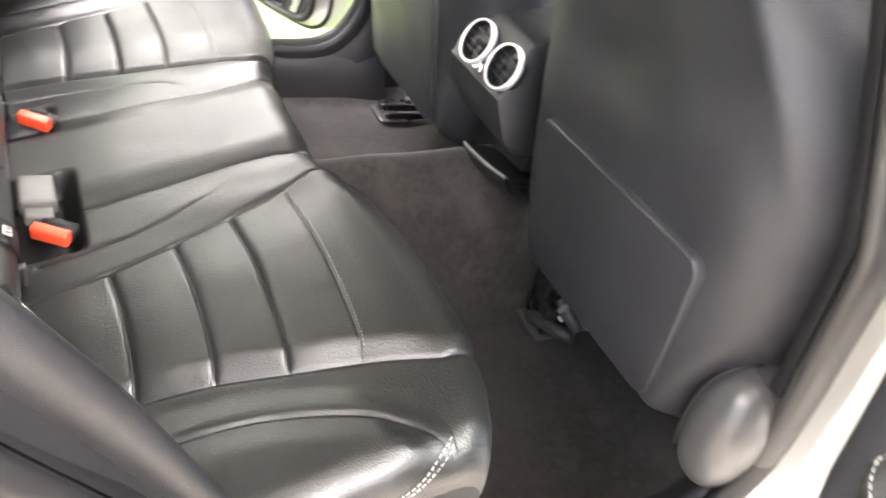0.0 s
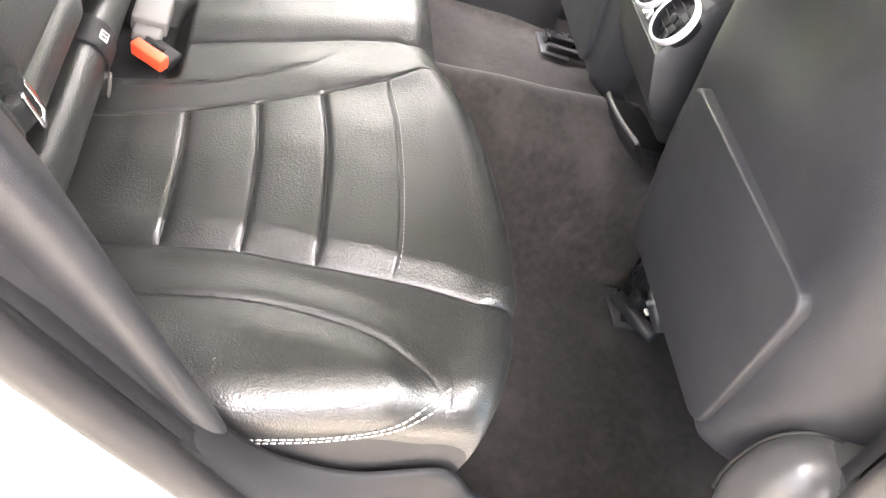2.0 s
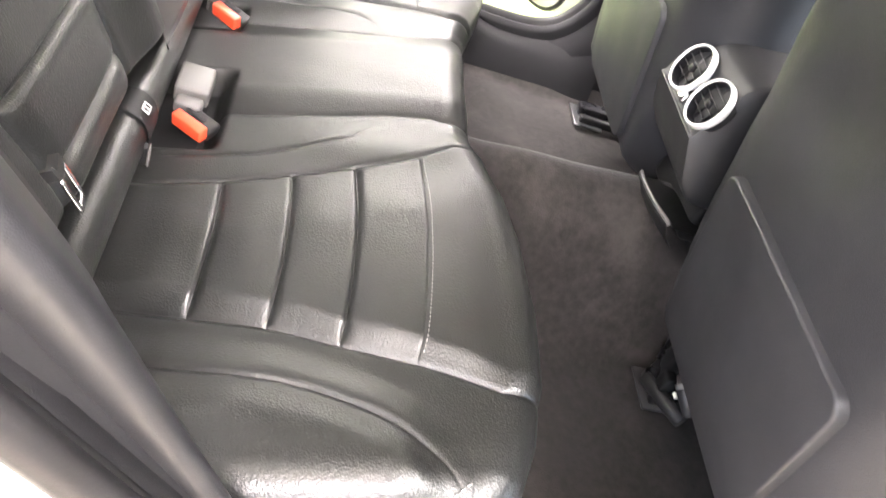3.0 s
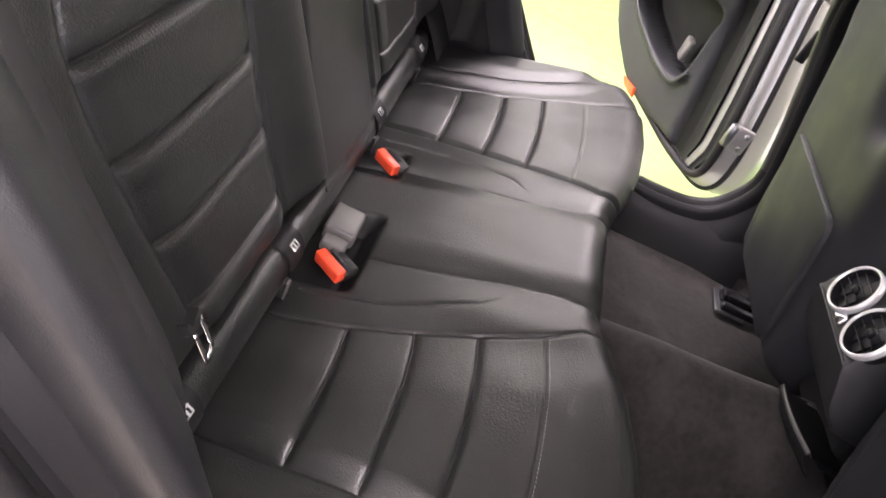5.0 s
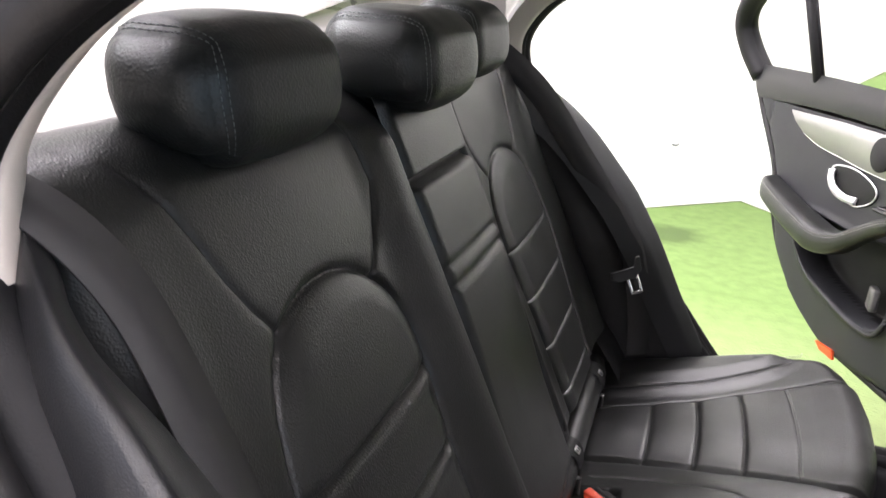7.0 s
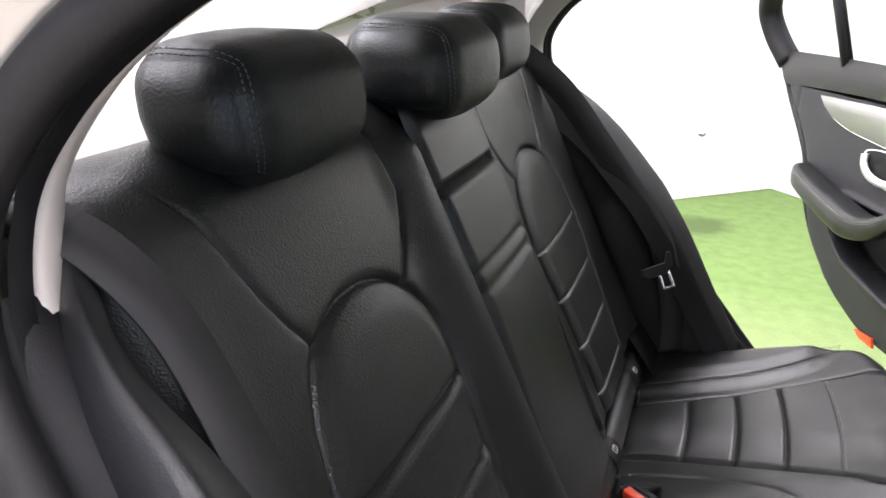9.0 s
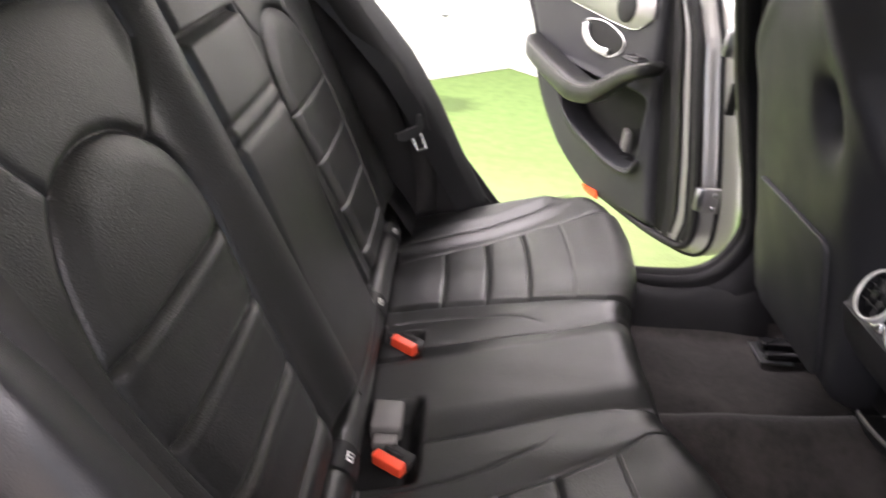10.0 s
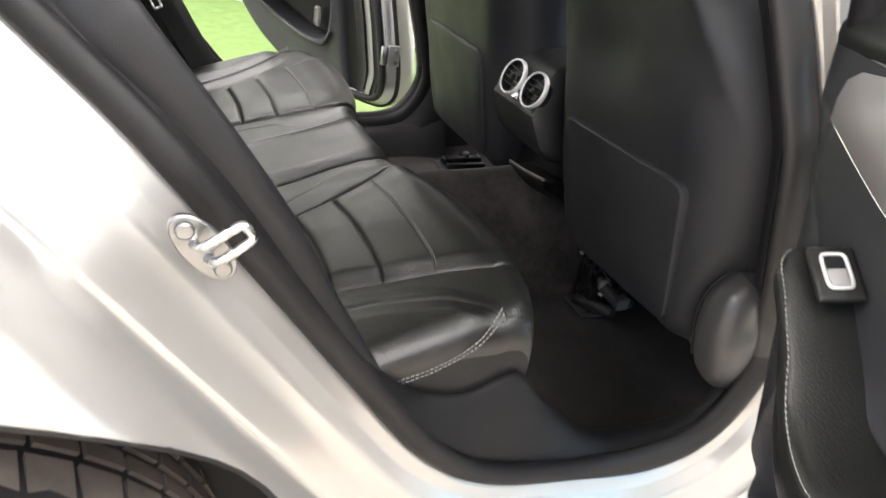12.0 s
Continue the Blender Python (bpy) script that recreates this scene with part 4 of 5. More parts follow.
# side bolsters between backrest and doorway
def bolster(side):
    ob = thing("side_bolster", (0.2, YC + side * 0.655, 0.60), "padded black leather side bolster beside the backrest", "seat bolster", "side bolsters")
    path = spline([(-0.190, 0.588, 1.166), (-0.158, 0.612, 1.155), (-0.115, 0.636, 1.132), (-0.065, 0.650, 1.100), (-0.019, 0.660, 1.055), (0.012, 0.663, 1.012), (0.070, 0.665, 0.931),
                   (0.125, 0.665, 0.848), (0.154, 0.666, 0.797), (0.20, 0.668, 0.710), (0.252, 0.674, 0.618), (0.268, 0.677, 0.585)], 80)
    sect = spline([(-0.060, 0.020), (-0.028, 0.0205), (-0.009, 0.017), (-0.002, 0.010), (0.000, 0.001), (-0.004, -0.012), (-0.013, -0.030), (-0.027, -0.050), (-0.065, -0.078)], 26)
    def fn(i, j):
        f = i / 79
        p = path[i]
        t = path[min(i + 1, 79)] - path[max(i - 1, 0)]
        t /= np.linalg.norm(t)
        nrm = np.array((-t[2], 0, t[0]))
        if nrm[0] < 0:
            nrm = -nrm
        k = min(1.0, ((f + 0.002) / 0.06) ** 0.5, ((1 - f + 0.001) / 0.05) ** 0.5)
        a, b = sect[j]
        if b > 0:
            b *= 0.35 + 0.65 * float(step(f, 0.12, 0.5))
        if b < 0:
            b *= ((0.50 + 0.50 * float(step(f, 0.10, 0.45))) if side < 0 else 1.3) * (1 - 0.55 * float(step(f, 0.45, 1.0)))
        sag = 0.020 * math.sin(math.pi * min(1.0, f / 0.55)) if side > 0 else 0.0  # flatter on the far side
        q = p + k * nrm * a - nrm * sag
        return q[0], YC + side * (q[1] + k * b), q[2]
    data = grid(fn, 80, 26)
    # far cover takes a paler vinyl, standing for light from the near door
    part("cover", data if side < 0 else flip(data), SIDE_VINYL if side < 0 else VINYL, ob)
    foot = [fn(i, j) for i in range(64, 79) for j in (2,)]
    part("piping", tube([np.array(q) + np.array((0.0, side * 0.001, 0.0)) for q in foot], 0.0022, 6), BODY_TRIM, ob, "black piping along the outer edge")


bolster(-1)
bolster(1)


# belts
def belt(side):
    ob = thing("seat_belt", (0.13, YC + side * 0.60, 0.60), "black webbing seat belt with a metal tongue, hanging at rest", "seat belt", "rear seat belts")
    def at(x, v, z):
        return Vector((x, YC + side * v, z))
    up = [at(-0.30, 0.52, 1.19), at(-0.245, 0.53, 1.197), at(-0.198, 0.543, 1.176), at(-0.125, 0.562, 1.112), at(-0.055, 0.576, 1.022), at(0.021, 0.588, 0.918), at(0.077, 0.596, 0.838), at(0.105, 0.60, 0.76), at(0.125, 0.60, 0.66), at(0.13, 0.60, 0.59)]
    if side < 0:
        up = [at(-0.275, 0.585, 1.175), at(-0.235, 0.583, 1.190), at(-0.205, 0.573, 1.178), at(-0.174, 0.557, 1.145), at(-0.143, 0.548, 1.098), at(-0.086, 0.558, 1.014),
              at(-0.034, 0.572, 0.941), at(0.009, 0.578, 0.882), at(0.075, 0.584, 0.788), at(0.104, 0.592, 0.70), at(0.122, 0.60, 0.60)]
    p = spline(up, 70)
    across = [(0.10, side * 1.0, 0.10) if side < 0 else (0.75, 0.5, 0.45)] * 70
    part("webbing", ribbon(p, across, 0.050, 0.0018), WEBBING, ob)
    c = at(0.084, 0.540, 0.783) if side > 0 else at(0.072, 0.545, 0.812)
    ax, dn = (Vector((0.82, 0.45, 0.30)) if side > 0 else Vector((0.25, side * 0.95, 0.10))).normalized(), Vector((0.42, -side * 0.12, -0.9)).normalized()
    fr = ax.cross(dn) * (1 if side > 0 else -1)
    fr = fr if fr.x > 0 else -fr
    def place(a, b, h):
        return c + ax * a - dn * b + fr * h
    head = [(-0.033, 0.000), (-0.030, 0.014), (0.024, 0.014), (0.034, 0.034), (0.042, 0.034), (0.038, 0.004), (0.020, -0.010), (-0.020, -0.010)]
    tg = part("tongue", prism(head, lambda a, b, h: place(a * (0.9 if side > 0 else 0.40), b * (0.9 if side > 0 else 0.40), h * 0.8 - 0.002), 0.010), DARK_GREY if side > 0 else BUCKLE_BLACK, ob, "grey plastic grip of the belt tongue")
    sharp(tg)
    blade = [(-0.012, -0.006), (-0.012, -0.042), (-0.008, -0.046), (0.008, -0.046), (0.012, -0.042), (0.012, -0.006)]
    path = spline([place(a * 0.8 + (0.012 if side > 0 else -0.004), b * 0.8, 0.003) for a, b in blade], 30)
    part("blade", ribbon(path, [fr] * 30, 0.002, 0.006), CHROME, tg, "bright metal blade")


belt(-1)
belt(1)


# buckles
def buckle(at, turn, label):
    ob = thing("belt_buckle", at, label, "belt buckle", "belt buckles")
    m = Matrix.Translation(at) @ turn
    def put(bm):
        bmesh.ops.transform(bm, matrix=m, verts=bm.verts)
        return bm
    part("body", put(box(-0.004, 0, -0.010, 0.030, 0.040, 0.016, 0.005, 3)), BUCKLE_BLACK, ob)
    part("button", put(box(0.020, 0, 0.006, 0.016, 0.048, 0.020, 0.003, 3)), ORANGE, ob, "orange-red release button")
    part("slot", put(box(0.0085, 0, 0.0175, 0.006, 0.030, 0.003, 0.001, 1)), DARK, ob)
    return ob


buckle((0.129, -0.119, 0.560), Matrix.Rotation(radians(-122), 4, "Z") @ Matrix.Rotation(radians(8), 4, "Y"), "black belt buckle with an orange-red button in a seat well")
buckle((0.130, 0.154, 0.562), Matrix.Rotation(radians(-127), 4, "Z") @ Matrix.Rotation(radians(8), 4, "Y"), "black belt buckle with an orange-red button in a seat well")
grey = thing("belt_buckle", (0.108, -0.045, 0.555), "grey lidded middle belt buckle in a seat well", "belt buckle", "belt buckles")
part("body", box(0.108, -0.045, 0.560, 0.046, 0.062, 0.026, 0.005, 3), BUCKLE_GREY, grey)
part("neck", box(0.108, -0.088, 0.556, 0.036, 0.022, 0.018, 0.004, 2), BUCKLE_GREY, grey)


# ---- front seats ----
def front_seat(side):
    cy = -0.018 + side * 0.355
    ob = thing("front_seat", (0.95, cy, 0.33), "black front seat seen from behind, with a hard map panel", "car seat", "front seats")

    def shell_x(a, z):
        x = 0.775 + 0.25 * (0.79 - z) + (0.06 * a if side < 0 else 0.0)  # the near seat is turned a little
        x += 0.75 * max(0.0, abs(a) - 0.185) ** 1.5
        if side < 0:  # hollow above the panel
            x += 0.026 * math.exp(-((z - 0.94) / 0.085) ** 2) * math.exp(-((a + side * 0.08) / 0.12) ** 2)
        else:
            x += 0.055 * math.exp(-((z - 0.985 - 0.5 * (a + 0.11)) / 0.045) ** 2) * math.exp(-((a + 0.11) / 0.035) ** 2)
        x += 0.25 * max(0.0, z - 1.10) ** 1.3
        x += 0.13 * float(1 - step(z, 0.43, 0.53))
        return x

    RIDGE = ([0.42, 0.60, 0.739, 0.851, 0.919, 1.004, 1.064, 1.12, 1.20, 1.3], [0.150, 0.200, 0.262, 0.280, 0.262, 0.212, 0.158, 0.10, 0.03, 0.0])
    plain = shell_x
    def shell_x(a, z):
        r_out = abs(a) - float(np.interp(z, *RIDGE))
        return plain(a, z) + 0.050 * float(step(r_out, 0.005, 0.085)) - 0.006 * math.exp(-(r_out / 0.022) ** 2)

    def width(z):
        return float(np.interp(z, [0.42, 0.50, 0.62, 0.80, 1.0, 1.12, 1.20, 1.26, 1.29], [0.235, 0.255, 0.272, 0.288, 0.285, 0.262, 0.225, 0.16, 0.09]))

    nz, na = 90, 61
    rows = []
    for i in range(nz):
        z = 0.42 + 0.87 * i / (nz - 1)
        w = width(z)
        row = []
        for j in range(na):
            f = -1 + 2 * j / (na - 1)
            a = f * (w + (0.018 if side < 0 and f > 0 else 0.0))
            x = shell_x(a, z) + 0.10 * (1 - math.sqrt(max(0.0, 1 - abs(f) ** 6)))
            row.append((x, cy + a, z))
        front = [(max(row[-1][0], row[0][0]) + 0.07, cy + w * 1.0, z), (shell_x(0, z) + 0.20, cy + w * 0.7, z), (shell_x(0, z) + 0.20, cy - w * 0.7, z), (max(row[-1][0], row[0][0]) + 0.07, cy - w, z)]
        rows.append(row + front)
    rows = [[(sum(p[0] for p in rows[0]) / len(rows[0]), cy, 0.42)] * len(rows[0])] + rows + [[(sum(p[0] for p in rows[-1]) / len(rows[-1]), cy, 1.293)] * len(rows[0])]
    m = len(rows[0])
    verts = [p for r in rows for p in r]
    faces = [(i * m + j, i * m + (j + 1) % m, (i + 1) * m + (j + 1) % m, (i + 1) * m + j) for i in range(len(rows) - 1) for j in range(m)]
    part("seat_back", flip((verts, faces)), VINYL, ob, "charcoal vinyl seat back")

    # hard panel with rounded corners
    pw, z0, z1 = 0.173, 0.525, 0.792
    poly = []
    wide = (0.150, 0.158) if side > 0 else (pw, pw + 0.022)
    for (a, z, r, q0) in ((wide[0], z1, 0.022, 0), (-wide[1], z1, 0.022, 90), (-wide[1] * 0.95, z0, 0.03, 180), (wide[0] * 0.95, z0, 0.03, 270)):
        sa, sz = (1 if a > 0 else -1), (1 if z > 0.66 else -1)
        for k in range(7):
            q = radians(q0 + 90 * k / 6)
            poly.append((a - sa * r + r * math.cos(q), z - sz * r + r * math.sin(q)))
    c = np.mean(poly, axis=0)
    rings = [(1.0, -0.004), (1.0, 0.009), (0.991, 0.0118), (0.972, 0.0125), (0.7, 0.0115), (0.4, 0.011), (0.0, 0.011)]
    verts, faces = [], []
    n = len(poly)
    for k, h in rings:
        for a, z in poly:
            pa, pz = c[0] + (a - c[0]) * k, c[1] + (z - c[1]) * k
            high = h if side < 0 else h - 0.004
            verts.append((0.775 + 0.25 * (0.79 - pz) + (0.06 * pa if side < 0 else 0.0) + 0.35 * max(0.0, abs(pa) - 0.185) ** 1.5 - high * 0.97, cy + pa, pz - high * 0.24 - (0.055 * pa if side < 0 else 0.0)))
    for k in range(len(rings) - 1):
        faces += [(k * n + i, k * n + (i + 1) % n, k * n + n + (i + 1) % n, k * n + n + i) for i in range(n)]
    part("map_panel", (verts, faces), VINYL, ob, "flat hard map panel on the seat back")
    # domed cover of the recliner low on the outer side, with a lipped edge towards the seat back
    def dome(i, j):
        a, b = 2 * math.pi * i / 56, -math.pi / 2 + math.pi * j / 30
        soft = lambda q: math.copysign(abs(q) ** 0.85, q)
        up = soft(math.sin(b))
        return (0.884 + 0.076 * soft(math.cos(a)) * soft(math.cos(b)) - 0.012 * min(0.0, up), cy + side * (0.281 + 0.052 * soft(math.sin(a)) * soft(math.cos(b))),
                0.600 + (0.088 if up > 0 else 0.135) * up)
    if side < 0:
        cover = part("side_cover", grid(dome, 56, 31, True), COVER, ob, "rounded satin black cover of the seat recliner")
        lip = [dome(34, j) for j in range(9, 29)]
        part("cover_lip", tube([(x - 0.001, y + 0.003, z) for x, y, z in lip], 0.003, 8), BUCKLE_BLACK, cover, "raised lip where the cover meets the seat back")
    part("seat_base", box(1.18, cy, 0.47, 0.40, 0.46, 0.14, 0.04, 3), VINYL, ob)
    return ob


front_seat(-1)
front_seat(1)


def rail(y, name):
    ob = thing(name, (0.96, y, 0.325), "black seat rail end with a pale steel foot plate", "seat rail", "seat rails")
    part("foot_plate", box(0.945, y, 0.328, 0.075, 0.085, 0.006, 0.002), STEEL if y > 0 else DARK_GREY, ob, "flat foot plate")
    part("channel", box(0.985, y + 0.012, 0.343, 0.13, 0.032, 0.026, 0.004), PLASTIC_GLOSS, ob)
    part("channel", box(0.985, y - 0.024, 0.338, 0.13, 0.018, 0.018, 0.004), PLASTIC_GLOSS, ob)
    part("bolt", box(1.0, y + 0.012, 0.362, 0.018, 0.018, 0.012, 0.003), STEEL, ob)
    if y < 0:
        part("motor", box(0.985, y + 0.055, 0.375, 0.05, 0.04, 0.06, 0.008), PLASTIC_GLOSS, ob)
        part("connector", box(1.005, y - 0.035, 0.352, 0.035, 0.025, 0.03, 0.004), GREY_PLASTIC, ob)
        part("bracket", box(-0.03 + 0.972, y + 0.018, 0.392, 0.028, 0.034, 0.09, 0.005), PLASTIC_GLOSS, ob)
        part("bracket", box(-0.03 + 0.965, y - 0.012, 0.365, 0.022, 0.026, 0.05, 0.004), BUCKLE_BLACK, ob)
        part("clip", box(-0.03 + 0.952, y + 0.038, 0.447, 0.005, 0.010, 0.006, 0.001), LABEL_WHITE, ob, "small white cable clip")
        part("shaft", tube([(-0.03 + 0.945, y + 0.012, 0.345), (-0.03 + 0.972, y - 0.045, 0.352), (-0.03 + 0.985, y - 0.075, 0.358)], 0.013, 12), PLASTIC, ob)
        part("plug", tube([(-0.03 + 0.955, y - 0.035, 0.425), (-0.03 + 0.962, y - 0.060, 0.412), (-0.03 + 0.972, y - 0.092, 0.395)], [0.010, 0.014, 0.011], 12), DARK_GREY, ob, "ribbed grey cable plug")
        part("plug_band", tube([(-0.03 + 0.957, y - 0.046, 0.420), (-0.03 + 0.960, y - 0.054, 0.416)], 0.0148, 12), GREY_PLASTIC, ob, "pale band on the cable plug")
        part("clip", box(-0.03 + 0.955, y - 0.055, 0.395, 0.006, 0.012, 0.005, 0.001), LABEL_WHITE, ob, "small white cable clip")
        for k, (dy, dz) in enumerate(((0.03, 0.42), (0.0, 0.44), (-0.02, 0.43), (0.012, 0.455))):
            bead = spline([(-0.03 + 0.968, y - 0.02 + dy + 0.02, dz + 0.02 - 0.05), (-0.03 + 0.955, y - 0.02 + dy + 0.012, dz + 0.02 - 0.015), (-0.03 + 0.957, y - 0.02 + dy - 0.004, dz + 0.02 - 0.004), (-0.03 + 0.97, y - 0.02 + dy - 0.03, dz + 0.02 - 0.03)], 14)
            part("cable", tube(bead, 0.0035, 7), PLASTIC_GLOSS, ob)
        for k in range(3):
            wire = spline([(0.955 + 0.01 * k, y + 0.06 - 0.02 * k, 0.345), (0.945 + 0.012 * k, y + 0.05 - 0.03 * k, 0.385 + 0.012 * k), (0.972, y + 0.0 - 0.012 * k, 0.41), (1.0, y - 0.02, 0.37)], 18)
            part("cable", tube(wire, 0.003, 6), PLASTIC_GLOSS, ob)
        cable = spline([(0.96, y + 0.05, 0.35), (0.955, y + 0.04, 0.40), (0.985, y + 0.02, 0.42), (1.01, y - 0.01, 0.39), (1.0, y - 0.03, 0.36)], 24)
        part("cable", tube(cable, 0.004, 8), PLASTIC_GLOSS, ob)
        cable = spline([(0.97, y + 0.07, 0.34), (0.965, y + 0.08, 0.39), (1.0, y + 0.06, 0.43), (1.03, y + 0.03, 0.38)], 24)
        part("cable", tube(cable, 0.0035, 8), PLASTIC_GLOSS, ob)


rail(-0.215, "seat_rail")
rail(0.565, "seat_rail")

# ---- middle console ----
console = thing("middle_console", (0.9, YC, 0.57), "black rear end of the middle console with two air vents", "console")
FACE = Vector((-0.93, 0, 0.37)).normalized()
UPF = Vector((0.37, 0, 0.93)).normalized()
C0 = Vector((0.800, 0.0, 0.762))


def console_sheet():
    # profile from the lower chin up the vent face and over the top
    prof = [(0.93, 0.618, 0.100), (0.868, 0.619, 0.112), (0.846, 0.624, 0.118), (0.832, 0.636, 0.121), (0.816, 0.660, 0.120), (0.803, 0.690, 0.114), (0.794, 0.712, 0.108), (0.790, 0.722, 0.106), (0.7945, 0.728, 0.104),
            (0.806, 0.776, 0.103), (0.823, 0.815, 0.102), (0.834, 0.826, 0.101), (0.86, 0.836, 0.10), (0.95, 0.85, 0.10), (1.2, 0.87, 0.10)]
    pts = [np.array(p) for p in prof]
    def fn(i, j):
        f = -1 + 2 * j / 40
        x, z, w = pts[i]
        side = float(step(abs(f), 0.80, 1.0))
        return x + 0.10 * side ** 3, YC + 0.004 + w * (f if abs(f) < 0.94 else math.copysign(0.94 + (abs(f) - 0.94) * 0.6, f)), z
    sheet = grid(fn, len(pts), 41)
    sides = []
    for s in (0, 40):
        v = [fn(i, s) for i in range(len(pts))] + [(1.2, fn(0, s)[1], 0.618)]
        sides.append((v, [tuple(range(len(v))) if s == 0 else tuple(reversed(range(len(v))))]))
    return merge(sheet, *sides)


sharp(part("housing", console_sheet(), PLASTIC, console, "matt black plastic console end"), 50)


def vent(y, z):
    c = Vector((0.8025 + (z - 0.775) * 0.36, y, z)) + FACE * 0.004
    right = Vector((0, -1, 0))
    def at(a, r, h):
        return c + (right * math.cos(a) + UPF * math.sin(a)) * r + FACE * h
    prof = [(0.0400, -0.004), (0.0405, 0.003), (0.0392, 0.0068), (0.0366, 0.0068), (0.0355, 0.0045)]
    ring = part("vent_ring", flip(grid(lambda i, j: at(2 * math.pi * i / 56, *prof[j]), 56, len(prof), True)), SATIN, console, "bright satin chrome ring of a round air vent")
    duct = [(0.0357, 0.0045), (0.0345, 0.001), (0.0330, -0.022)]
    part("vent_duct", flip(grid(lambda i, j: at(2 * math.pi * i / 48, *duct[j]), 48, 3, True)), PLASTIC_GLOSS, ring)
    part("vent_bowl", flip(grid(lambda i, j: at(2 * math.pi * i / 32, 0.034 * (1 - j / 2), -0.020), 32, 3, True)), DARK, ring)
    for k in (-0.018, -0.006, 0.006, 0.018):
        hw = math.sqrt(0.0325 ** 2 - k * k)
        pts = [c + UPF * k + right * (hw * q) + FACE * (-0.004) for q in (-1, -0.5, 0, 0.5, 1)]
        part("vane", ribbon(pts, [UPF * 0.3 + FACE] * 5, 0.012, 0.0018), PLASTIC_GLOSS, ring)
    for k in (-0.011, 0.011):
        hw = math.sqrt(0.0325 ** 2 - k * k)
        pts = [c + right * k + UPF * (hw * q) + FACE * (-0.011) for q in (-1, 0, 1)]
        part("vane", ribbon(pts, [right * 0.2 + FACE] * 3, 0.010, 0.0016), PLASTIC_GLOSS, ring)
    part("vent_slider", box(*(c + FACE * 0.002), 0.008, 0.012, 0.012, 0.002), PLASTIC_GLOSS, ring)


vent(0.053, 0.771)
vent(-0.040, 0.771)
knob = C0 + Vector((-0.001, 0.022, -0.024)) + FACE * 0.006
part("vent_wheel", box(*knob, 0.014, 0.024, 0.018, 0.004, 3, turn=FACE.to_track_quat("X", "Z").to_matrix().to_4x4()), CHROME, console, "bright vent thumb wheel")
lid = spline([(0.817, 0.035, 0.580), (0.811, 0.0, 0.586), (0.814, -0.05, 0.590), (0.828, -0.10, 0.592)], 20)
part("lid_strip", ribbon([p + Vector((0.003, 0, 0)) for p in map(Vector, lid)], [(0.2, 0, 1)] * 20, 0.0075, 0.004), BUCKLE_GREY, console, "grey edge of the storage tray")
# tray below the vents: dark outer wall, floor behind the rim
tray = [[(x + 0.035, y, z - 0.045), (x + 0.010, y, z - 0.022), (x, y, z - 0.003), (x + 0.002, y, z), (x + 0.008, y, z), (x + 0.012, y, z - 0.006), (0.93, y, z - 0.010), (0.93, y, z - 0.075)] for x, y, z in lid]
part("storage_tray", flip(grid(lambda i, j: tray[i][j], 20, 8)), BUCKLE_BLACK, console, "dark storage tray under the vents")
part("storage_flap", box(0.945, YC - 0.005, 0.59, 0.12, 0.18, 0.10, 0.012, 3), BUCKLE_BLACK, console)
part("seam_line", tube([(0.7925, YC + 0.004 + q, 0.7245) for q in np.linspace(-0.080, 0.080, 20)], 0.0012, 6), DARK, console, "joint between vent face and lower cover")


# ---- rear doors ----
STRIP_BLACK = material("deep_black_rubber", (0.006, 0.006, 0.006), 0.5, spec=0.12)
SWITCH_GREY = material("light_grey_plastic", (0.30, 0.29, 0.28), 0.45)
TRAIL = [(0.424, 0.24), (0.432, 0.36), (0.440, 0.43), (0.466, 0.546), (0.50, 0.62), (0.537, 0.68), (0.63, 0.774), (0.737, 0.835), (0.821, 0.856), (0.898, 0.90), (1.016, 1.0), (1.035, 1.01)]
LEAD = [(0.424, 0.205), (0.48, 0.222), (0.639, 0.256), (0.849, 0.300), (0.969, 0.312), (1.035, 0.316)]


NEAR_LEAD = [(0.424, 0.42), (0.48, 0.40), (0.548, 0.342), (0.618, 0.263), (0.757, 0.205), (0.883, 0.175), (0.969, 0.125), (0.995, 0.105), (1.06, 0.09)]


def inside(u, z, poly):
    hit = False
    for (ax, ay), (bx, by) in zip(poly, poly[1:] + poly[:1]):
        if (ay > z) != (by > z) and u < ax + (z - ay) / (by - ay) * (bx - ax):
            hit = not hit
    return hit


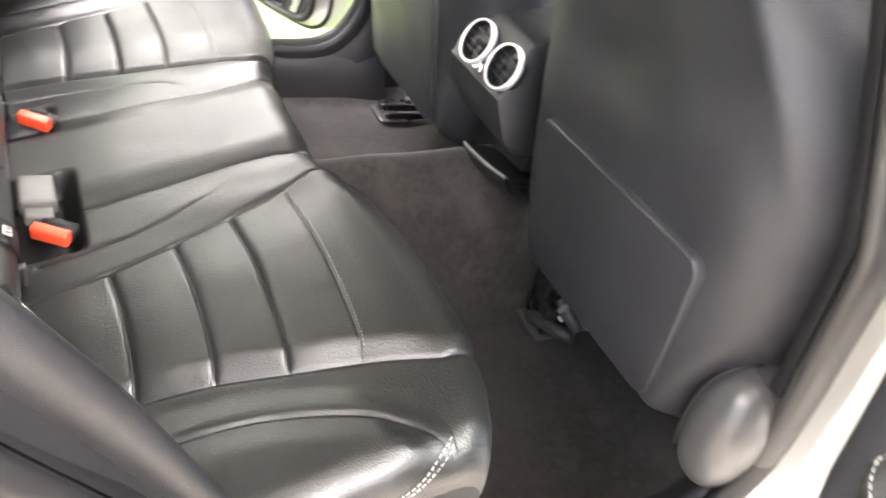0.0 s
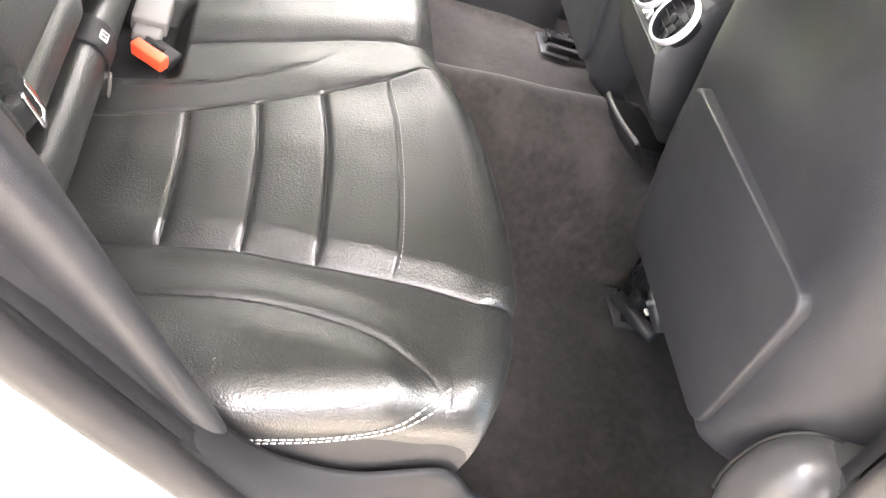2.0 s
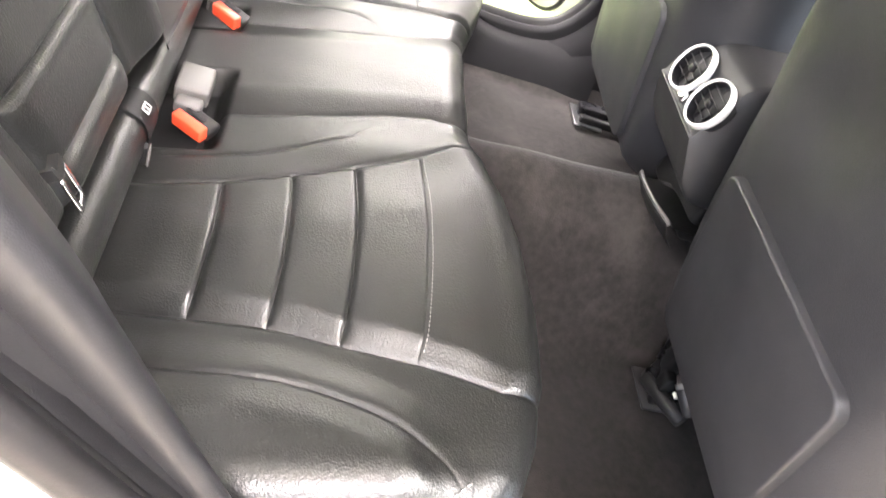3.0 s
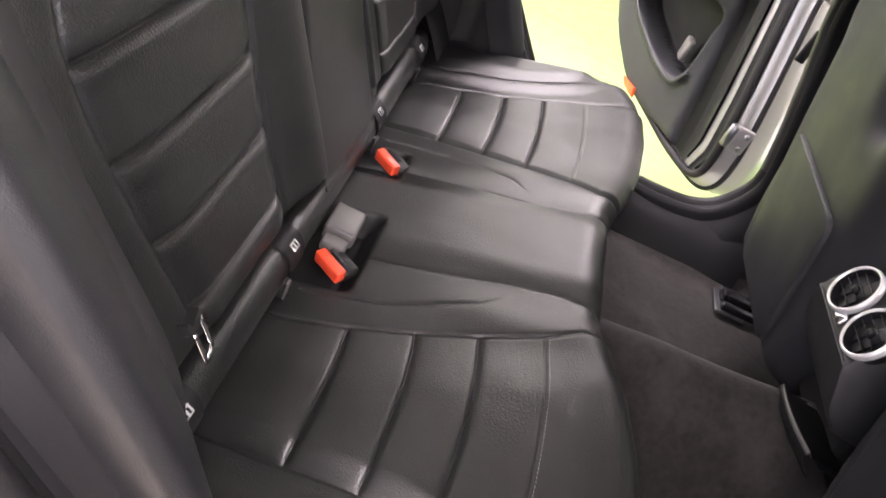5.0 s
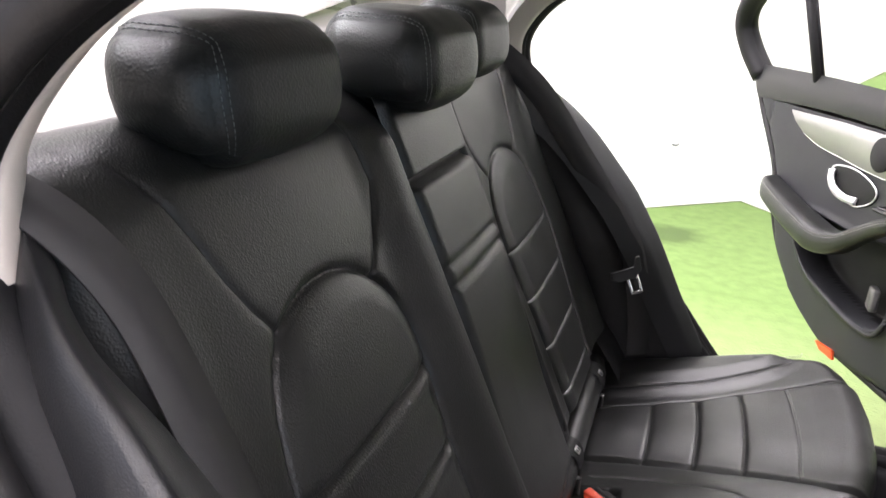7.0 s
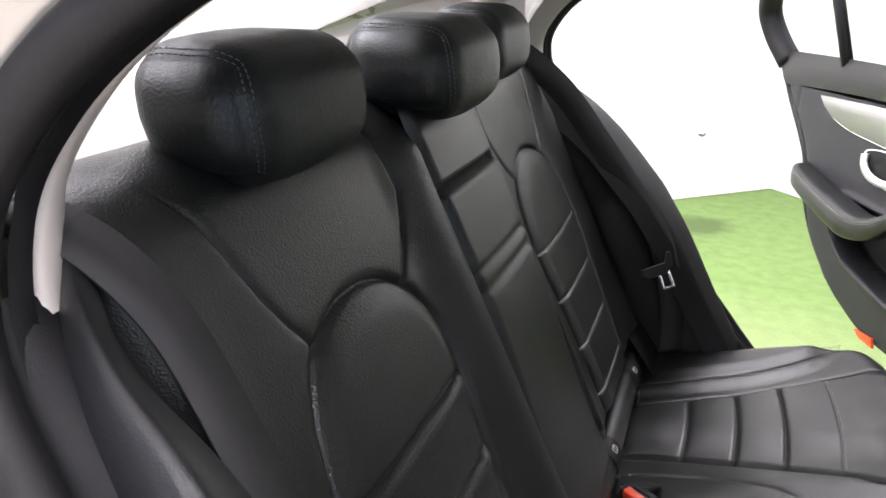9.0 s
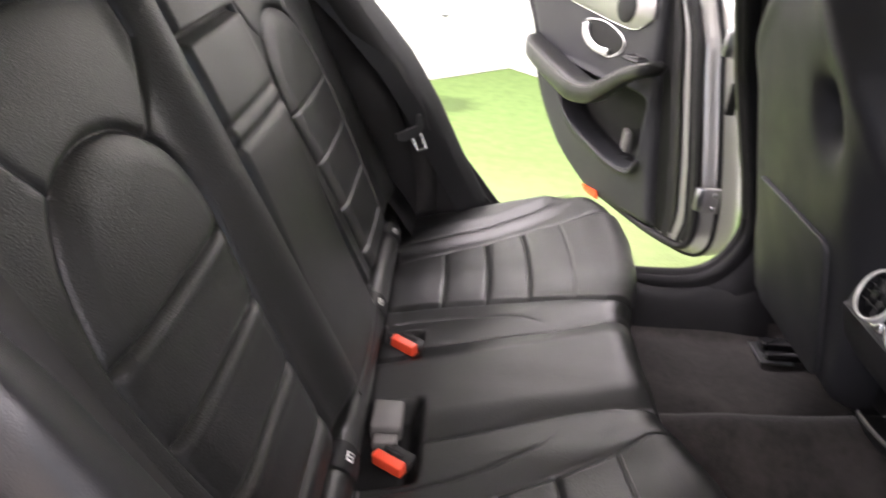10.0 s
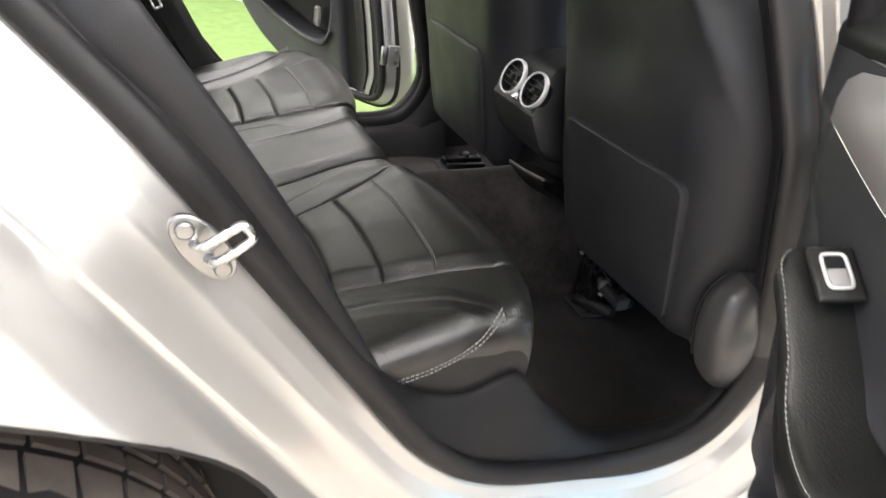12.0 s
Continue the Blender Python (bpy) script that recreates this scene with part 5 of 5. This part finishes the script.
def door(side, degrees, hinge, arm_u=0.0, arm_w=0.0):
    near_door = side < 0
    lead_line = NEAR_LEAD if near_door else LEAD
    th = radians(degrees)
    d = Vector((-math.cos(th), side * math.sin(th), 0))
    outw = Vector((math.sin(th), side * math.cos(th), 0))
    base = Vector((hinge[0], hinge[1], 0))
    ob = thing("rear_door", (*hinge, 0.42), "open rear car door with black leather trim and aluminium inlay", "car door", "rear doors")

    def at(u, z, w):
        """u from the hinge, z up, w towards the cabin."""
        return base + d * u - outw * w + Vector((0, 0, z))

    fix = (lambda data: data) if side > 0 else flip

    def lim(z):
        return float(np.interp(z, *zip(*lead_line))), float(np.interp(z, *zip(*TRAIL)))

    POCKET = [tuple(p) for p in spline([(0.69, 0.74), (0.655, 0.66), (0.60, 0.612), (0.50, 0.580), (0.405, 0.557), (0.33, 0.560), (0.302, 0.60), (0.302, 0.70), (0.32, 0.77), (0.5, 0.77), (0.66, 0.775)], 60, True)]

    FRONT_SEAM = [(0.139, 0.998), (0.168, 0.984), (0.166, 0.945), (0.172, 0.918), (0.20, 0.890), (0.24, 0.862)]
    nz, nu = 170, 150
    PU, PZ = np.array([p[0] for p in POCKET]), np.array([p[1] for p in POCKET])
    def trim(i, j):
        z = 0.424 + ((1.064 if near_door else 1.033) - 0.424) * i / (nz - 1)
        a, b = lim(z)
        f = j / (nu - 1)
        u = a + (b - a) * f
        edge = min(f, 1 - f) * (b - a)
        w = 0.0 - (0.012 if near_door and f < 0.5 else 0.03) * math.exp(-edge / 0.008) - 0.03 * math.exp(-(z - 0.424) / 0.008)
        w += 0.012 * float(1 - step(z, 0.60, 0.86)) * float(step(u, 0.25, 0.4))
        if 0.26 < u < 0.74 and 0.52 < z < 0.82:
            pd = float(near(np.array([u]), np.array([z]), POCKET + POCKET[:1])[0])
            w += 0.006 * math.exp(-(pd / 0.012) ** 2)
            if inside(u, z, POCKET):
                w -= 0.076 * float(step(pd, 0.0, 0.016))
        w -= 0.004 * math.exp(-((u - 0.93) / 0.006) ** 2) * (z > 0.90)
        if near_door and u < 0.27 and z > 0.82:  # seam from the inlay down to the armrest
            w -= 0.004 * math.exp(-float(near(np.array([u]), np.array([z]), FRONT_SEAM)[0]) / 0.004)
        return at(u, z, w)
    verts, faces = grid(trim, nz, nu)
    # faces deep in the pocket are coloured near black to stand for its shade
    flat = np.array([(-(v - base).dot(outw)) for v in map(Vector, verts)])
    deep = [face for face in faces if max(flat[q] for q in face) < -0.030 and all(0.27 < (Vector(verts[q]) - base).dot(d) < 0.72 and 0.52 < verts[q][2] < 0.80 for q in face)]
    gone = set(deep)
    panel = part("trim_panel", fix((verts, [face for face in faces if face not in gone])), VINYL, ob, "dark grey soft door trim with a map pocket")
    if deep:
        part("pocket_shade", fix((verts, deep)), BUCKLE_BLACK, panel, "inside of the map pocket, coloured black for its shade")
    # padded top below the window
    def top(i, j):
        f = i / 50
        u0 = 0.13 if near_door else 0.315
        u = u0 + (1.005 - u0) * f + 0.03 * j / 12 * f
        z0, q = 1.062 if near_door else 1.030, j / 12
        if not near_door:
            u += 0.085 * q * f
        return at(u - 0.02 * (1 - f), z0 + (0.075 if near_door else 0.160 - 0.020 * (1 - f)) * q + 0.012 * math.sin(f * math.pi), 0.012 * math.sin(min(1, q * 2) * math.pi * 0.5) - 0.075 * q ** 2.2)
    part("window_sill", fix(grid(top, 51, 13)), LEATHER_SOFT, ob, "black leather door top")
    # aluminium inlay
    INLAY = [(0.827, 1.022), (0.80, 0.995), (0.755, 0.970), (0.68, 0.949), (0.57, 0.936), (0.469, 0.926), (0.41, 0.924), (0.373, 0.936), (0.335, 0.965), (0.338, 1.000), (0.350, 1.018), (0.40, 1.025), (0.616, 1.027)]
    pts = INLAY
    if near_door:
        pts = INLAY[:6] + [(0.40, 0.934), (0.33, 0.946), (0.25, 0.966), (0.172, 0.988), (0.168, 1.012), (0.174, 1.036), (0.196, 1.050), (0.25, 1.058), (0.40, 1.060), (0.616, 1.050)]
    inlay = part("inlay", fix(prism(pts, lambda a, b, h: at(a, b, h + 0.001), 0.006)), ALU, ob, "brushed aluminium inlay")
    low = pts[2:10] if near_door else pts[2:8]
    part("inlay_edge", tube(spline([at(a, b, 0.0055) for a, b in low], 40), 0.0018, 6), CHROME, inlay, "thin chrome edge line")
    spk = [(0.443 + 0.037 * math.cos(q), 0.978 + 0.043 * math.sin(q)) for q in np.linspace(0, 2 * math.pi, 40, endpoint=False)]
    part("speaker", fix(flip(prism(spk, lambda a, b, h: at(a, b, h + 0.006), 0.006))), DARK, inlay, "round black tweeter grille")
    # handle: bowl with a bright loop
    RINGH = spline([(0.606, 0.907), (0.565, 0.921), (0.51, 0.920), (0.455, 0.903), (0.432, 0.882), (0.445, 0.855), (0.49, 0.833), (0.53, 0.838), (0.575, 0.864)], 48, True)
    handle = part("handle_bowl", fix(prism([tuple(p) for p in RINGH], lambda a, b, h: at(a, b, h * 0.3 + 0.0015), 0.006)), BUCKLE_BLACK, ob, "dark handle recess")
    part("handle_ring", tube([at(p[0], p[1], 0.004) for p in RINGH], 0.0022, 8, closed=True), SATIN, handle, "thin bright surround")
    lever = [at(0.600, 0.905, 0.008), at(0.592, 0.880, 0.012), at(0.568, 0.858, 0.014), at(0.530, 0.846, 0.013), at(0.49, 0.846, 0.008)]
    lp = spline(lever, 28)
    part("lever", ribbon(lp, [at(0.5, 0.93, 0.0) - Vector(p) for p in lp], 0.019, 0.008), SATIN, handle, "chrome inside handle")
    # armrest with pull, wrapped in stitched leather
    AP = spline([(0.848, 0.815, 0.006), (0.80, 0.808, 0.030), (0.70, 0.786, 0.042), (0.60, 0.765, 0.048), (0.52, 0.752, 0.050), (0.455, 0.764, 0.050), (0.40, 0.800, 0.048), (0.345, 0.836, 0.042), (0.30, 0.856, 0.034), (0.268, 0.866, 0.006)], 60)
    AP = AP + np.array((arm_u, 0.0, arm_w))
    broad = 1.25 if near_door else 1.0
    extra_deep = 0.016 if near_door else 0.0
    def arm(i, j):
        u, z, w = AP[i]
        f = i / 59
        k = min(1.0, (f / 0.05) ** 0.5 if f > 0 else 0.05, ((1 - f) / 0.05) ** 0.5 if f < 1 else 0.05)
        hgt = float(np.interp(u, [0.268 + arm_u, 0.35 + arm_u, 0.45 + arm_u, 0.55 + arm_u, 0.70 + arm_u, 0.85 + arm_u], [0.019, 0.022, 0.030, 0.037, 0.036, 0.032]))
        dep = float(np.interp(u, [0.268 + arm_u, 0.4 + arm_u, 0.55 + arm_u, 0.85 + arm_u], [0.030, 0.026, 0.046, 0.034])) * broad + extra_deep
        a = 2 * math.pi * j / 28
        ca, sa = math.cos(a), math.sin(a)
        return at(u, z - hgt * 0.55 + hgt * k * math.copysign(abs(sa) ** 0.55, sa), w + dep * k * math.copysign(abs(ca) ** 0.55, ca))
    rest = part("armrest", fix(flip(grid(arm, 60, 29))), LEATHER, ob, "stitched black leather armrest and pull handle")
    line = [Vector(arm(i, 2)) - outw * 0.0008 for i in range(3, 57)]
    if near_door:
        line += [Vector(arm(57, j)) + Vector((0, 0, 0.0008)) for j in range(2, 9)]
    part("stitching", stitches(line, 0.005, 0.0025, 0.0008), THREAD, rest)
    line2 = [p - Vector((0, 0, 0.006)) for p in line]
    part("stitching", stitches(line2, 0.005, 0.0025, 0.0009), THREAD, rest)
    # window switch on the front end of the armrest
    sw = at(0.345 + arm_u, 0.866, 0.035 + arm_w) if not near_door else at(0.339, 0.872, 0.026)
    tiltm = d.to_track_quat("X", "Z").to_matrix().to_4x4()
    if near_door:  # it follows the slope of the armrest and leans towards the seat
        ex = (d - Vector((0, 0, 0.43))).normalized()
        ey = (outw + Vector((0, 0, 0.27))).normalized()
        ez = ex.cross(ey).normalized()
        if ez.z < 0:
            ez = -ez
        ey = ez.cross(ex)
        tiltm = Matrix((ex, ey, ez)).transposed().to_4x4()
    lift = tiltm @ Vector((0, 0, 1))
    plate = part("switch_plate", box(*(sw - lift * 0.004), 0.070 if near_door else 0.064, 0.048 if near_door else 0.050, 0.010, 0.0045 if near_door else 0.008, 3, turn=tiltm), LEATHER_SOFT if near_door else PLASTIC, ob)
    rim = [(0.022 * math.copysign(abs(math.cos(q)) ** 0.35, math.cos(q)), (0.0125 if near_door else 0.018) * math.copysign(abs(math.sin(q)) ** 0.35, math.sin(q))) for q in np.linspace(0, 2 * math.pi, 40, endpoint=False)]
    part("switch_frame", tube([sw + tiltm @ Vector((p, q, 0.003)) for p, q in rim], 0.0024, 8, closed=True), SATIN if near_door else DARK_GREY, plate, "chrome frame of the window switch")
    if near_door:
        part("switch_well", box(*(sw + lift * 0.0012), 0.041, 0.022, 0.001, 0.0003, 1, turn=tiltm), BUCKLE_BLACK, plate, "dark recess round the switch")
    part("switch", box(*(sw + lift * (0.003 if near_door else 0.001) + (tiltm @ Vector((0.009, 0, 0)) if near_door else Vector((0, 0, 0)))), 0.021 if near_door else 0.036, 0.020, 0.006, 0.0028, 2, turn=tiltm @ Matrix.Rotation(0.12, 4, "Y")), SWITCH_GREY if near_door else DARK_GREY, plate, "grey window switch")
    # pocket rim, bottle rest and reflector
    prm = spline([(0.70, 0.735), (0.665, 0.665), (0.60, 0.608), (0.50, 0.575), (0.405, 0.552), (0.32, 0.553), (0.287, 0.60)], 40)
    if not near_door:
        part("pocket_rim", tube([at(p[0], p[1], 0.014) for p in prm], 0.006, 8), VINYL, ob)
    part("pocket_divider", box(*at(0.39, 0.62, -0.03), 0.02, 0.05, 0.06, 0.006, 2), GREY_PLASTIC, ob)
    refl = [(0.492, 0.453), (0.470, 0.437), (0.415, 0.433), (0.424, 0.456)]
    sharp(part("reflector", fix(prism(refl, lambda a, b, h: at(a, b, h + 0.012), 0.008)), REFLECTOR, ob, "orange-red door reflector"))
    # steel shell behind the trim, with the painted edge and inner seal
    outline = spline([(0.36, 0.428), (0.50, 0.446), (0.60, 0.487), (0.69, 0.543), (0.785, 0.635), (0.848, 0.74), (0.872, 0.83), (0.918, 0.90), (1.012, 1.02), (1.01, 1.07), (0.65, 1.085), (0.30, 1.07),
                      (0.20, 0.96), (0.165, 0.85), (0.105, 0.64), (0.075, 0.50), (0.095, 0.430), (0.20, 0.416)], 120, True)
    if near_door:
        outline = np.array([(max(p[0], float(np.interp(p[1], *zip(*lead_line))) + 0.012), p[1]) for p in outline])
    cen = np.array((0.45, 0.78))
    def metal(i, j):
        off, w = ((0.004, -0.030), (0.006, -0.028), (0.010, -0.028), (0.012, -0.050), (0.026, -0.056), (0.034, -0.075), (0.042, -0.110), (0.040, -0.135), (0.02, -0.150), (-0.1, -0.165), (-0.3, -0.17))[j]
        p = outline[i % 120]
        nb = outline[(i + 1) % 120] - outline[(i - 1) % 120]
        nrm = np.array((nb[1], -nb[0])) / np.linalg.norm(nb)
        if nrm @ (p - cen) < 0:
            nrm = -nrm
        q = p + nrm * max(off, -0.02)
        if off < -0.02:
            q = cen + (p - cen) * (1 + off * 2.2)
        return at(q[0], q[1], w)
    part("door_shell", fix(grid(metal, 120, 11, True)), PAINT, ob, "silver painted door shell")
    sealp = [at(*outline[i], -0.018) for i in range(120) if not near_door or (0.6 < outline[i][0] and i < 60)]
    part("door_seal", tube(sealp, 0.011, 8, closed=not near_door), RUBBER, ob, "black rubber seal round the door edge")
    gap = []
    for i in range(120):
        p, nb = outline[i], outline[(i + 1) % 120] - outline[(i - 1) % 120]
        nrm = np.array((nb[1], -nb[0])) / (np.linalg.norm(nb) + 1e-9)
        nrm = nrm if nrm @ (p - cen) > 0 else -nrm
        gap.append(at(*(p + nrm * 0.030), -0.064))
    if not near_door:
        part("outer_seal", tube(gap, 0.0075, 8, closed=True), RUBBER, ob, "second black rubber seal of the door")

    def filler(f0, f1, out):
        def fn(i, j):
            z = 0.43 + 0.63 * i / 30
            u0 = float(np.interp(z, [0.43, 0.50, 0.64, 0.85, 0.96, 1.06], [0.10, 0.08, 0.11, 0.17, 0.205, 0.27]))
            u1 = lim(min(z, 1.03))[0] + 0.03
            f = f0 + (f1 - f0) * j / 6
            return at(min(u0, u1 - 0.02) * (1 - f) + u1 * f, z, out - 0.010 * f - 0.005 * math.sin(j / 6 * math.pi))
        return fix(grid(fn, 31, 7))
    if not near_door:
        part("edge_backing", filler(-0.1, 1.2, -0.034), STRIP_BLACK, ob)
        part("edge_strip", filler(0.50, 1.0, -0.013), STRIP_BLACK, ob, "black strip along the hinge edge")
        part("edge_ridge", filler(0.30, 0.52, -0.006), RUBBER, ob, "dark rubber ridge along the hinge edge")
        part("edge_flange", filler(0.12, 0.31, -0.016), PAINT, ob, "silver painted flange along the hinge edge")
        part("edge_lip", filler(0.0, 0.13, -0.010), RUBBER, ob, "dark rubber lip along the hinge edge")
    # window frame, divider and glass, leaning in towards the roof
    lean = lambda z: -0.03 + 0.30 * max(0.0, z - 1.05)
    rear_edge = [(1.00, 1.06), (1.055, 1.17), (1.06, 1.24), (0.985, 1.315), (0.85, 1.365)] if near_door else [(1.04, 1.09), (1.10, 1.17), (1.115, 1.25), (1.03, 1.335), (0.87, 1.38)]
    frame_path = spline(rear_edge + [ (0.60, 1.385), (0.36, 1.36), (0.22, 1.27) if not near_door else (0.17, 1.27), (0.26, 1.06) if not near_door else (0.12, 1.06)], 60)
    wf = part("window_frame", tube([at(p[0], p[1], lean(p[1])) for p in frame_path], 0.024 if near_door else 0.032, 10), BODY_TRIM, ob, "black window frame")
    part("divider", tube([at(0.735 + (0.0 if near_door else 0.03 + 0.1 * (z - 1.1)), z, lean(z)) for z in (1.06, 1.2, 1.36)], 0.013, 8), BODY_TRIM, wf, "black window divider")
    part("lock_pin", tube([at(0.905, z + (0.0 if near_door else 0.092), -0.03) for z in (1.08, 1.118, 1.124)], [0.005, 0.005, 0.003], 8), PLASTIC_GLOSS, ob)
    poly = [tuple(p) for p in frame_path]
    g = part("pane", (lambda pl: ([at(a, b, lean(b) - 0.004) for a, b in pl], [tuple(range(len(pl)))]))(poly), GLASS, wf, "clear window glass", smooth=False)
    g.visible_shadow = False
    # hinges and stay
    for hz in () if near_door else (0.585, 0.965):
        hp = Vector((0.812 if hz < 0.8 else 0.793, YC + side * 0.806, hz))
        hg = part("hinge", box(*(hp + Vector((0.012, side * 0.004, 0))), 0.040, 0.012, 0.066, 0.004, 2), ALU, ob, "pale steel door hinge")
        knuckle = [hp + Vector((-0.014, side * 0.012, q)) for q in (-0.030, -0.028, 0.026, 0.028)]
        part("pin", tube(knuckle, [0.010, 0.0125, 0.0125, 0.010], 14), STEEL, hg)
        for q in (-0.018, 0.018):
            part("bolt", tube([hp + Vector((0.016, side * -0.003, q)), hp + Vector((0.016, side * -0.010, q))], 0.0065, 6), STEEL, hg)
    if not near_door:
        part("stay_slot", box(0.808, YC + side * 0.792, 0.845, 0.022, 0.008, 0.075, 0.003, 2), BUCKLE_BLACK, ob, "dark slot of the door stay")
    return ob


door(1, 61, (0.83, 0.80))
door(-1, 65, (0.81, -0.62), 0.0, -0.020)
